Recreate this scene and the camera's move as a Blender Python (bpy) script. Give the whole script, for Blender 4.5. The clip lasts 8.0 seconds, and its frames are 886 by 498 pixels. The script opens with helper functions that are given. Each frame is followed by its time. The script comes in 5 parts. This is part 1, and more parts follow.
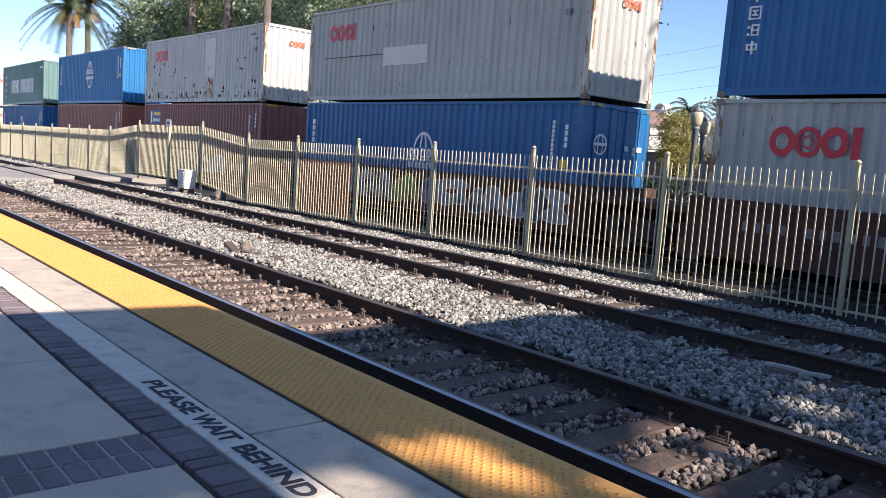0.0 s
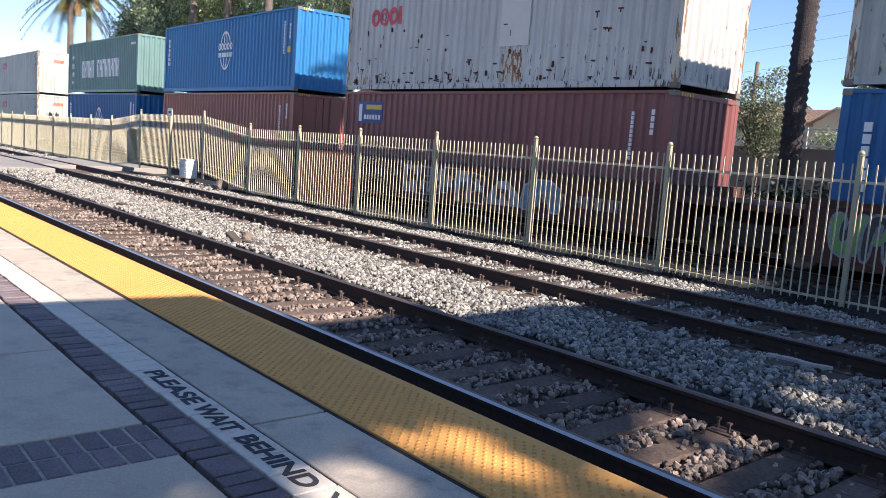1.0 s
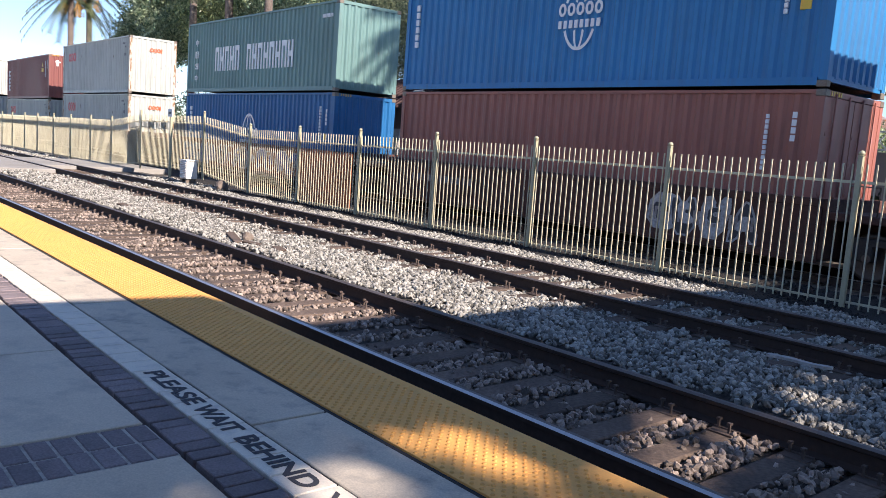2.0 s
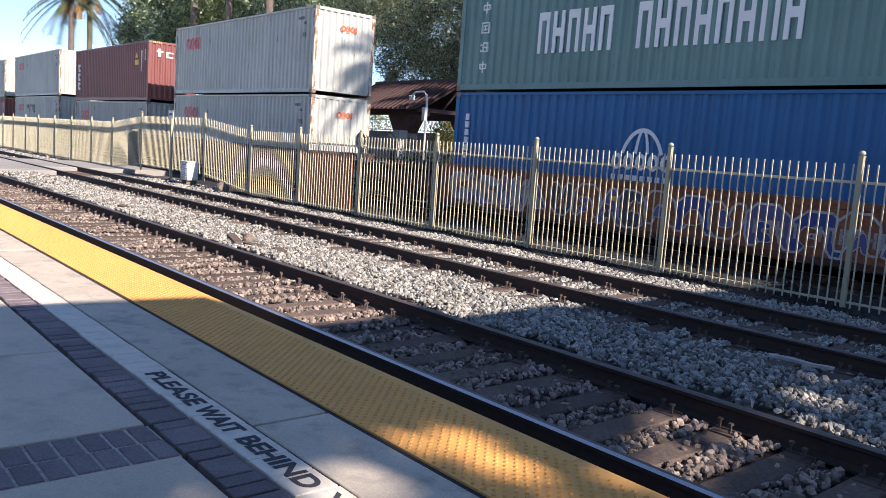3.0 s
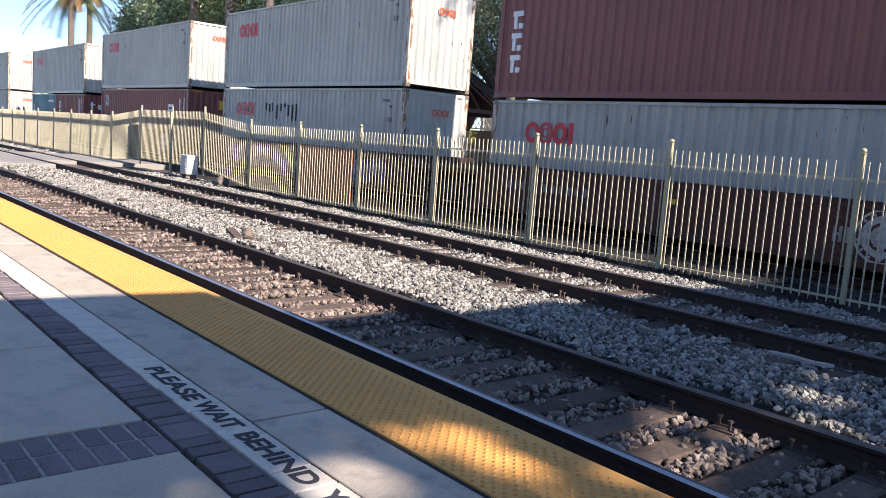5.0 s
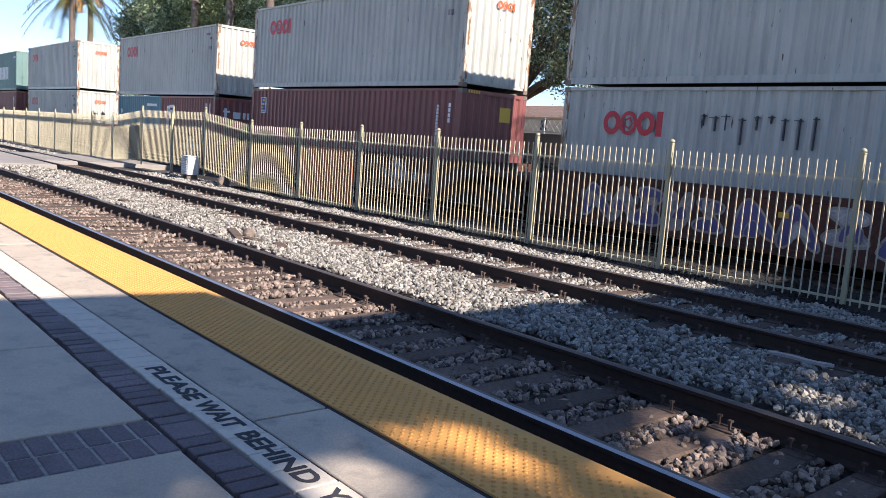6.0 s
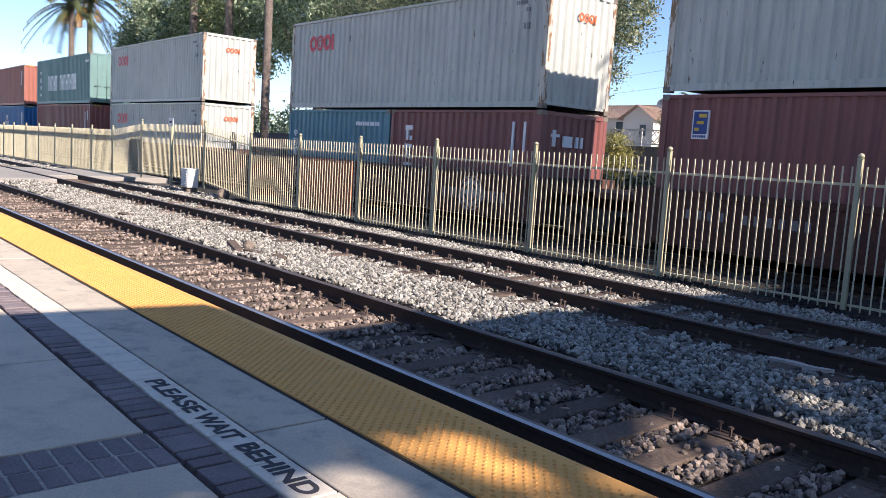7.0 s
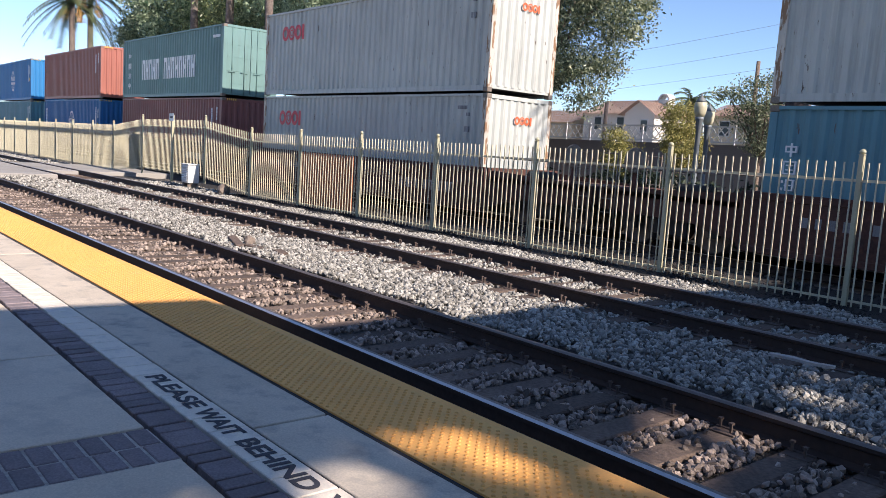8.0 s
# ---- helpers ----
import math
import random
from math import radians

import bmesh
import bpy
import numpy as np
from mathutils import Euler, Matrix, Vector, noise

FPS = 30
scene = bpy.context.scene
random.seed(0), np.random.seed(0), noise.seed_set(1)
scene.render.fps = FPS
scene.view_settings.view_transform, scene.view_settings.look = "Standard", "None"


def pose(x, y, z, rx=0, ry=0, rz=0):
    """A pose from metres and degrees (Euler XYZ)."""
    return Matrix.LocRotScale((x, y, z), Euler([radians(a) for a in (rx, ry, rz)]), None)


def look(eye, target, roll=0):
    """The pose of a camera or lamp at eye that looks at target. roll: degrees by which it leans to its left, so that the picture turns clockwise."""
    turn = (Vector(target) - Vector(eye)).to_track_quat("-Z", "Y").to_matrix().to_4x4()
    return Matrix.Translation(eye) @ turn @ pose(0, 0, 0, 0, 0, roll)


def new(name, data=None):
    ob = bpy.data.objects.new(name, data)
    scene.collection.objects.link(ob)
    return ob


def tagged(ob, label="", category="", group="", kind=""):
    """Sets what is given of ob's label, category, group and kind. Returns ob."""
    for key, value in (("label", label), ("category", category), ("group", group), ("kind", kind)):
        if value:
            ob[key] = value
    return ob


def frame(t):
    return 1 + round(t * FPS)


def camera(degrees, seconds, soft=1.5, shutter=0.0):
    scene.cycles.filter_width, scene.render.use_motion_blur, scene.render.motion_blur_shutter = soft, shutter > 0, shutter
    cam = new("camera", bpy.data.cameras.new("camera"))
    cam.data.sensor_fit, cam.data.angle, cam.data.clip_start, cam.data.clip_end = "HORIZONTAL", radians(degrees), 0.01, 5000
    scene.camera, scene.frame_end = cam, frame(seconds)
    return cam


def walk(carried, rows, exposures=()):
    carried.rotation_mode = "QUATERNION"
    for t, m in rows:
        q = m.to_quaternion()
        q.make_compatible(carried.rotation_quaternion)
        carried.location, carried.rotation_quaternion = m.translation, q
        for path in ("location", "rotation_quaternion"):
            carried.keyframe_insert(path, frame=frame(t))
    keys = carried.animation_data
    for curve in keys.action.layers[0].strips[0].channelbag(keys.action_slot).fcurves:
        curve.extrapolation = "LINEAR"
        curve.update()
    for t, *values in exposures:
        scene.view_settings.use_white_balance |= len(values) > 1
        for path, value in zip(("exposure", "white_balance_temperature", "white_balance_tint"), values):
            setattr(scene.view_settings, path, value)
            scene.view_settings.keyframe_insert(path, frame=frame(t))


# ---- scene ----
CLIP = 8.0
cam = camera(58.24, CLIP, soft=0.7)
walk(cam, [
    (0, look((0.011, -3.596, 1.605), (-7.564, 2.838, 0.499), 4.067)),
    (0.5, look((-0.015, -3.584, 1.605), (-7.580, 2.847, 0.421), 4.231)),
    (1, look((0.000, -3.590, 1.607), (-7.571, 2.825, 0.376), 4.175)),
    (1.5, look((0.000, -3.590, 1.607), (-7.571, 2.825, 0.376), 4.171)),
    (3, look((0.004, -3.593, 1.605), (-7.578, 2.813, 0.391), 4.036)),
    (3.5, look((-0.005, -3.594, 1.610), (-7.571, 2.817, 0.326), 4.441)),
    (4, look((-0.006, -3.588, 1.609), (-7.574, 2.819, 0.312), 4.296)),
    (4.5, look((-0.017, -3.584, 1.606), (-7.586, 2.827, 0.333), 4.309)),
    (6, look((0.002, -3.591, 1.607), (-7.575, 2.810, 0.336), 4.261)),
    (6.5, look((0.004, -3.595, 1.612), (-7.574, 2.814, 0.389), 4.106)),
    (7, look((0.019, -3.586, 1.608), (-7.580, 2.813, 0.460), 3.615)),
    (7.5, look((0.026, -3.570, 1.611), (-7.580, 2.814, 0.431), 2.787)),
    (8, look((0.015, -3.583, 1.608), (-7.582, 2.807, 0.404), 3.647)),
], exposures=[(0, 0.87, 6380, 16), (1, 0.94, 6380, 16), (3.5, 0.90, 6380, 16), (4.5, 0.96, 6380, 16), (6, 0.87, 6380, 16), (7, 0.88, 6380, 16), (8, 0.76, 6330, 16)])

# ---- light: a clear sky and a sun that stands almost along the tracks ----
SUN_AT = Vector((1.0, 0.14, 0.68)).normalized()
world = bpy.data.worlds.new("sky")
scene.world = world
world.use_nodes = True
_nt = world.node_tree
_sky = _nt.nodes.new("ShaderNodeTexSky")
_sky.sky_type = "NISHITA"
_sky.sun_disc = False
_sky.sun_elevation = math.asin(SUN_AT.z)
_sky.sun_rotation = math.atan2(SUN_AT.x, SUN_AT.y)
_sky.altitude = 1200
_sky.air_density, _sky.dust_density, _sky.ozone_density = 0.85, 0.0, 3.0
_nt.links.new(_sky.outputs[0], _nt.nodes["Background"].inputs[0])
_nt.nodes["Background"].inputs[1].default_value = 0.112
sun = new("sun", bpy.data.lights.new("sun", "SUN"))
sun.data.energy, sun.data.angle, sun.data.color = 5.0, radians(0.53), (1.0, 0.88, 0.74)
sun.matrix_world = look(SUN_AT * 60, (0, 0, 0))

# ---- materials ----


def nodes_of(name):
    m = bpy.data.materials.new(name)
    m.use_nodes = True
    nt = m.node_tree
    return m, nt, nt.nodes["Principled BSDF"]


def link(nt, a, b):
    nt.links.new(a, b)


def coords(nt, scale=(1, 1, 1), world_space=False):
    if world_space:
        src = nt.nodes.new("ShaderNodeNewGeometry").outputs["Position"]
    else:
        src = nt.nodes.new("ShaderNodeTexCoord").outputs["Object"]
    mp = nt.nodes.new("ShaderNodeMapping")
    mp.inputs["Scale"].default_value = scale
    link(nt, src, mp.inputs[0])
    return mp.outputs[0]


def noise_of(nt, vec, scale, detail=4, rough=0.55):
    n = nt.nodes.new("ShaderNodeTexNoise")
    n.inputs["Scale"].default_value, n.inputs["Detail"].default_value, n.inputs["Roughness"].default_value = scale, detail, rough
    link(nt, vec, n.inputs["Vector"])
    return n.outputs["Fac"]


def ramp_of(nt, fac, lo, hi, a=(0, 0, 0), b=(1, 1, 1)):
    r = nt.nodes.new("ShaderNodeValToRGB")
    r.color_ramp.elements[0].position, r.color_ramp.elements[1].position = lo, hi
    r.color_ramp.elements[0].color, r.color_ramp.elements[1].color = (*a, 1), (*b, 1)
    link(nt, fac, r.inputs[0])
    return r.outputs[0]


def mix_of(nt, fac, a, b, mode="MIX"):
    m = nt.nodes.new("ShaderNodeMix")
    m.data_type, m.blend_type = "RGBA", mode
    for sock, v in ((m.inputs[0], fac), (m.inputs[6], a), (m.inputs[7], b)):
        if isinstance(v, (int, float)):
            sock.default_value = v
        elif isinstance(v, tuple):
            sock.default_value = (*v, 1)
        else:
            link(nt, v, sock)
    return m.outputs[2]


def bump_of(nt, bsdf, height, strength, dist=0.01):
    b = nt.nodes.new("ShaderNodeBump")
    b.inputs["Strength"].default_value, b.inputs["Distance"].default_value = strength, dist
    link(nt, height, b.inputs["Height"])
    link(nt, b.outputs[0], bsdf.inputs["Normal"])


def tone(c, k):
    return tuple(min(1.0, max(0.0, x * k)) for x in c)


def surface(name, base, rough=0.7, metal=0.0, var=0.2, big=1.2, fine=40, bump=0.2, dist=0.004, stain=None, stain_amt=0.5, piece=0.0, island=0.0, world_space=False):
    """A surface with blotches, grain, an optional stain colour and a change from piece to piece."""
    m, nt, b = nodes_of(name)
    v = coords(nt, world_space=world_space)
    n1, n2 = noise_of(nt, v, big), noise_of(nt, v, fine, 3)
    col = ramp_of(nt, n1, 0.3, 0.7, tone(base, 1 - var), tone(base, 1 + var))
    col = mix_of(nt, 0.5, col, ramp_of(nt, n2, 0.3, 0.7, tone(base, 1 - 1.3 * var), tone(base, 1 + 1.3 * var)))
    if stain:
        n3 = noise_of(nt, v, big * 2.7, 6, 0.65)
        col = mix_of(nt, ramp_of(nt, n3, 0.5, 0.72, (0, 0, 0), (stain_amt,) * 3), col, stain)
    for amount, node, sock in ((piece, "ShaderNodeObjectInfo", "Random"), (island, "ShaderNodeNewGeometry", "Random Per Island")):
        if amount:
            src = nt.nodes.new(node)
            k = ramp_of(nt, src.outputs[sock], 0, 1, (1 - amount,) * 3, (1 + amount if amount < 0 else 1.0,) * 3)
            col = mix_of(nt, 1.0, col, k, "MULTIPLY")
    link(nt, col, b.inputs["Base Color"])
    b.inputs["Roughness"].default_value, b.inputs["Metallic"].default_value = rough, metal
    if bump:
        bump_of(nt, b, n2, bump, dist)
    return m


def paint(name, base, rust=0.25, rough=0.5, streak=(0.10, 0.055, 0.035), dirt=0.35, low=0.0):
    """Container paint: sun-bleached blotches, grime that ran down, chips of rust."""
    m, nt, b = nodes_of(name)
    v = coords(nt)
    info = nt.nodes.new("ShaderNodeObjectInfo")
    n1 = noise_of(nt, v, 0.7, 5)
    col = ramp_of(nt, n1, 0.3, 0.7, tone(base, 0.88), tone(base, 1.08))
    run = noise_of(nt, coords(nt, (5, 5, 0.35)), 1.6, 5, 0.6)
    grime = tuple(0.55 * x + 0.45 * y for x, y in zip(tone(base, 0.5), (0.12, 0.11, 0.10)))
    col = mix_of(nt, ramp_of(nt, run, 0.48, 0.75, (0, 0, 0), (dirt,) * 3), col, grime)
    chips = noise_of(nt, coords(nt, (8, 8, 1.5)), 1.7, 6, 0.62)
    lo = 0.74 - 0.14 * rust
    if low:
        # scrapes are worse on the lower half, where boxes knock together
        sep = nt.nodes.new("ShaderNodeSeparateXYZ")
        link(nt, v, sep.inputs[0])
        sc = nt.nodes.new("ShaderNodeMath")
        sc.operation = "MULTIPLY"
        link(nt, sep.outputs[2], sc.inputs[0])
        sc.inputs[1].default_value = 0.34
        add = nt.nodes.new("ShaderNodeMath")
        add.operation = "SUBTRACT"
        link(nt, chips, add.inputs[0])
        mul = nt.nodes.new("ShaderNodeMath")
        mul.operation = "MULTIPLY"
        link(nt, sc.outputs[0], mul.inputs[0])
        mul.inputs[1].default_value = low
        link(nt, mul.outputs[0], add.inputs[1])
        chips = add.outputs[0]
    col = mix_of(nt, ramp_of(nt, chips, lo, lo + 0.03), col, streak)
    link(nt, col, b.inputs["Base Color"])
    b.inputs["Roughness"].default_value = rough
    bump_of(nt, b, noise_of(nt, v, 3.0, 3), 0.25, 0.02)
    return m


M = {}
M["white"] = paint("white_paint", (0.46, 0.478, 0.447), 0.55, streak=(0.10, 0.07, 0.05), dirt=0.5)
M["white_worn"] = paint("worn_white_paint", (0.50, 0.505, 0.49), 1.35, streak=(0.085, 0.052, 0.036), dirt=0.45, low=0.30)
M["grey"] = paint("grey_paint", (0.40, 0.415, 0.39), 0.6, dirt=0.5)
M["blue"] = paint("blue_paint", (0.006, 0.118, 0.31), 0.0, dirt=0.18)
M["blue_light"] = paint("light_blue_paint", (0.012, 0.175, 0.42), 0.05)
M["green"] = paint("green_paint", (0.135, 0.25, 0.24), 0.25)
M["teal"] = paint("teal_paint", (0.09, 0.235, 0.29), 0.5)
M["maroon"] = paint("maroon_paint", (0.225, 0.075, 0.068), 0.1)
M["brick"] = paint("brick_red_paint", (0.33, 0.115, 0.085), 0.1)
M["white_post"] = paint("rusty_white_paint", (0.54, 0.50, 0.43), 1.7, streak=(0.23, 0.13, 0.065), dirt=0.6)
M["red_mark"] = surface("red_marking", (0.55, 0.03, 0.045), 0.5, var=0.1, bump=0)
M["orange_mark"] = surface("orange_marking", (0.62, 0.12, 0.04), 0.5, var=0.1, bump=0)
M["white_mark"] = surface("white_marking", (0.75, 0.76, 0.77), 0.5, var=0.08, bump=0)
M["grey_mark"] = surface("faded_grey_marking", (0.20, 0.20, 0.21), 0.6, var=0.3, bump=0)
M["faded_mark"] = surface("faded_white_marking", (0.36, 0.33, 0.31), 0.7, var=0.35, big=3, bump=0, stain=(0.14, 0.07, 0.05), stain_amt=0.8)
M["worn_white"] = surface("worn_white_marking", (0.50, 0.48, 0.45), 0.7, var=0.3, big=3, bump=0, stain=(0.16, 0.09, 0.07), stain_amt=0.7)
M["spray_white"] = surface("sprayed_off_white", (0.46, 0.455, 0.46), 0.6, var=0.35, big=2.5, fine=20, bump=0, stain=(0.16, 0.10, 0.08), stain_amt=0.6)
M["teal_mark"] = surface("sprayed_teal", (0.045, 0.13, 0.17), 0.6, var=0.35, big=2.5, fine=20, bump=0, stain=(0.03, 0.06, 0.10), stain_amt=0.7)
M["spray_pale"] = surface("sprayed_pale_blue_grey", (0.26, 0.31, 0.34), 0.6, var=0.35, big=2.5, fine=20, bump=0, stain=(0.10, 0.12, 0.13), stain_amt=0.6)
M["dark_asphalt"] = surface("dark_asphalt", (0.05, 0.048, 0.047), 0.9, var=0.3)
M["dark_mark"] = surface("dark_marking", (0.05, 0.05, 0.06), 0.6, var=0.1, bump=0)
M["yellow_mark"] = surface("yellow_marking", (0.70, 0.45, 0.05), 0.5, var=0.1, bump=0)
M["pale_blue_mark"] = surface("pale_blue_marking", (0.17, 0.29, 0.40), 0.5, var=0.4, big=2.5, bump=0, stain=(0.06, 0.12, 0.22), stain_amt=0.7)
M["green_mark"] = surface("green_marking", (0.16, 0.36, 0.10), 0.5, var=0.25, bump=0)
M["violet_mark"] = surface("violet_marking", (0.10, 0.09, 0.24), 0.5, var=0.3, bump=0)
M["navy_mark"] = surface("navy_marking", (0.02, 0.05, 0.22), 0.5, var=0.1, bump=0)
M["casting"] = surface("corner_steel", (0.20, 0.17, 0.14), 0.6, 0.2, var=0.3, stain=(0.12, 0.05, 0.03))
M["patch"] = surface("pale_repaint", (0.57, 0.57, 0.545), 0.6, var=0.1, bump=0)
# dark olive that stands in for shadow on the pickets by the gate
M["gate_shadow"] = surface("dark_olive_gate_shadow", (0.07, 0.07, 0.055), 0.7, var=0.2)
M["under"] = surface("underside_steel", (0.035, 0.03, 0.03), 0.8, var=0.3)
M["car"] = surface("rusty_wagon_paint", (0.085, 0.034, 0.024), 0.85, var=0.5, big=0.8, fine=14, stain=(0.05, 0.03, 0.025), stain_amt=0.8)
# rust orange, raised in brightness so that the panel looks lit
M["orange_panel"] = surface("lit_rust_orange", (0.40, 0.135, 0.06), 0.85, var=0.35, big=1.5, fine=25, stain=(0.12, 0.05, 0.03), stain_amt=0.7)
M["car_rust"] = surface("bright_rusty_wagon_paint", (0.24, 0.085, 0.038), 0.85, var=0.5, big=1.1, fine=14, stain=(0.08, 0.035, 0.025), stain_amt=0.8)
M["truck"] = surface("oily_cast_steel", (0.045, 0.037, 0.033), 0.7, 0.3, var=0.3)
M["wheel"] = surface("wheel_steel", (0.12, 0.10, 0.09), 0.45, 0.8, var=0.2)
M["rail"] = surface("rail_side", (0.050, 0.030, 0.023), 0.75, 0.1, var=0.3, fine=25, stain=(0.03, 0.02, 0.018))
M["railtop"] = surface("worn_rail_highlight", (0.66, 0.64, 0.63), 0.45, 0.9, var=0.1, bump=0.05)
M["railtop_dull"] = surface("dull_rail_head", (0.20, 0.165, 0.145), 0.5, 0.6, var=0.2, bump=0.1)
M["tie"] = surface("weathered_tie_wood", (0.155, 0.112, 0.087), 0.9, var=0.5, big=2, fine=30, bump=0.6, dist=0.01, stain=(0.05, 0.035, 0.03), piece=0.45)
M["plate"] = surface("tie_plate_steel", (0.11, 0.08, 0.066), 0.7, 0.2, var=0.3)
M["crib"] = surface("rust_stained_stone", (0.42, 0.335, 0.28), 0.9, var=0.28, big=9, fine=60, bump=0.3, island=0.82, world_space=True)
M["stone"] = surface("ballast_stone", (0.48, 0.462, 0.415), 0.9, var=0.25, big=9, fine=60, bump=0.3, island=0.80, world_space=True)
# much darker than the stones: the crevice shade between them is in this colour
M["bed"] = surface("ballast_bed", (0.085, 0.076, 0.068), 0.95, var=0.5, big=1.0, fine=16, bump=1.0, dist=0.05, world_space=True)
# dark ground by the fence; the fence's shade is put into this colour
M["shaded_ground"] = surface("shade_dark_ground", (0.026, 0.024, 0.024), 0.95, var=0.35, big=3, fine=40, bump=0.8, dist=0.02, island=0.6, world_space=True)
M["soil"] = surface("dry_soil", (0.24, 0.20, 0.16), 0.95, var=0.3, big=0.15, fine=4, bump=0.6, dist=0.05, world_space=True)
M["asphalt"] = surface("grey_asphalt", (0.31, 0.295, 0.27), 0.9, var=0.25, big=0.6, fine=60, bump=0.5, world_space=True, stain=(0.30, 0.28, 0.26), stain_amt=0.4)
M["concrete"] = surface("platform_concrete", (0.68, 0.58, 0.455), 0.82, var=0.17, big=1.3, fine=110, bump=0.25, dist=0.002, stain=(0.34, 0.31, 0.27), stain_amt=0.6, piece=0.10, world_space=True)
M["concrete_grey"] = surface("grey_strip_concrete", (0.62, 0.54, 0.43), 0.85, var=0.2, big=2.2, fine=110, bump=0.25, dist=0.002, stain=(0.27, 0.255, 0.235), stain_amt=0.7, piece=0.12, world_space=True)
M["sand"] = surface("joint_sand", (0.46, 0.41, 0.36), 0.9, var=0.3)
M["joint"] = surface("joint_filler", (0.035, 0.03, 0.03), 0.9, var=0.2)
M["paver"] = surface("grey_violet_paver", (0.245, 0.20, 0.205), 0.85, var=0.34, big=6, fine=90, bump=0.35, piece=0.32, world_space=True)
M["stripe"] = surface("worn_white_stripe", (0.78, 0.70, 0.58), 0.75, var=0.13, big=3.5, fine=120, bump=0.2, dist=0.002, stain=(0.40, 0.39, 0.37), stain_amt=0.5, world_space=True)
M["tactile"] = surface("yellow_tactile", (0.92, 0.465, 0.125), 0.7, var=0.09, big=1.6, fine=70, bump=0.15, dist=0.002, stain=(0.62, 0.36, 0.14), stain_amt=0.4, piece=0.05, world_space=True)
# darker than the panels: the domes' own shading is put into the colour
M["dome"] = surface("dome_shade_yellow", (0.74, 0.37, 0.10), 0.7, var=0.12, big=5, bump=0, world_space=True)
M["letter"] = surface("dark_lettering", (0.05, 0.05, 0.06), 0.8, var=0.2, bump=0)
M["fence"] = surface("olive_cream_fence_paint", (0.56, 0.52, 0.37), 0.55, var=0.1, big=2.0, fine=30, bump=0.1, stain=(0.30, 0.27, 0.18), stain_amt=0.4)
M["post"] = surface("olive_fence_post_paint", (0.41, 0.39, 0.265), 0.5, var=0.1, big=2.0, fine=30, bump=0.1)
M["box"] = surface("white_cabinet_paint", (0.72, 0.72, 0.70), 0.5, var=0.06)
M["wood"] = surface("grey_old_timber", (0.20, 0.16, 0.13), 0.9, var=0.3, fine=40, bump=0.5)
M["bleached"] = surface("bleached_timber", (0.46, 0.43, 0.40), 0.9, var=0.25, fine=40, bump=0.5)
M["bark"] = surface("grey_brown_bark", (0.17, 0.13, 0.10), 0.95, var=0.35, big=3, fine=18, bump=1.0, dist=0.04)
M["palmbark"] = surface("palm_bark", (0.18, 0.145, 0.125), 0.95, var=0.5, big=4, fine=25, bump=1.0, dist=0.05)
M["palmbark_dark"] = surface("dark_ringed_palm_bark", (0.06, 0.05, 0.05), 0.95, var=0.5, big=4, fine=25, bump=1.0, dist=0.05)
M["stucco"] = surface("cream_stucco", (0.66, 0.56, 0.40), 0.9, var=0.06)
M["stucco_white"] = surface("white_stucco", (0.72, 0.68, 0.62), 0.9, var=0.05)
M["station"] = surface("grey_sky_block_stucco", (0.30, 0.30, 0.29), 0.9, var=0.08)
M["rooftile"] = surface("clay_roof_tile", (0.44, 0.31, 0.25), 0.85, var=0.25, big=2, fine=9)
M["roofred"] = surface("dark_red_roof", (0.075, 0.04, 0.04), 0.7, var=0.2)
M["glassdark"] = surface("dark_window", (0.03, 0.04, 0.05), 0.12, var=0.1, bump=0)
M["lamp_iron"] = surface("grey_green_iron", (0.16, 0.18, 0.19), 0.5, 0.3, var=0.15)
M["globe"] = surface("milky_lamp_globe", (0.46, 0.43, 0.30), 0.35, var=0.05, bump=0)
M["blockwall"] = surface("grey_block_wall", (0.19, 0.18, 0.18), 0.9, var=0.15)
M["bridge"] = surface("bridge_concrete", (0.40, 0.39, 0.37), 0.85, var=0.1)
M["whiterail"] = surface("white_railing_paint", (0.62, 0.62, 0.60), 0.5, var=0.08)
M["wire"] = surface("weathered_wire", (0.24, 0.26, 0.29), 0.7, var=0.1, bump=0)


def foliage(name, base, tip, rough=0.55):
    m, nt, b = nodes_of(name)
    g = nt.nodes.new("ShaderNodeNewGeometry")
    col = ramp_of(nt, g.outputs["Random Per Island"], 0.1, 0.95, base, tip)
    link(nt, col, b.inputs["Base Color"])
    b.inputs["Roughness"].default_value = rough
    t = nt.nodes.new("ShaderNodeBsdfTranslucent")
    link(nt, col, t.inputs[0])
    mx = nt.nodes.new("ShaderNodeMixShader")
    mx.inputs[0].default_value = 0.3
    link(nt, b.outputs[0], mx.inputs[1])
    link(nt, t.outputs[0], mx.inputs[2])
    link(nt, mx.outputs[0], nt.nodes["Material Output"].inputs[0])
    return m


M["leaf"] = foliage("green_leaves", (0.12, 0.18, 0.08), (0.52, 0.57, 0.30), 0.4)
M["leaf_dark"] = foliage("dark_green_leaves", (0.09, 0.16, 0.095), (0.52, 0.60, 0.39), 0.4)
# near-black green: the shade behind the train is put into these leaves
M["leaf_gap_shade"] = foliage("near_black_gap_shade_leaves", (0.012, 0.022, 0.013), (0.04, 0.06, 0.03))
M["leaf_yellow"] = foliage("yellow_green_leaves", (0.17, 0.18, 0.05), (0.45, 0.40, 0.14))
M["leaf_mixed"] = foliage("mixed_green_leaves", (0.055, 0.09, 0.055), (0.38, 0.41, 0.24), 0.4)
M["frond"] = foliage("palm_fronds", (0.07, 0.10, 0.045), (0.17, 0.19, 0.09))
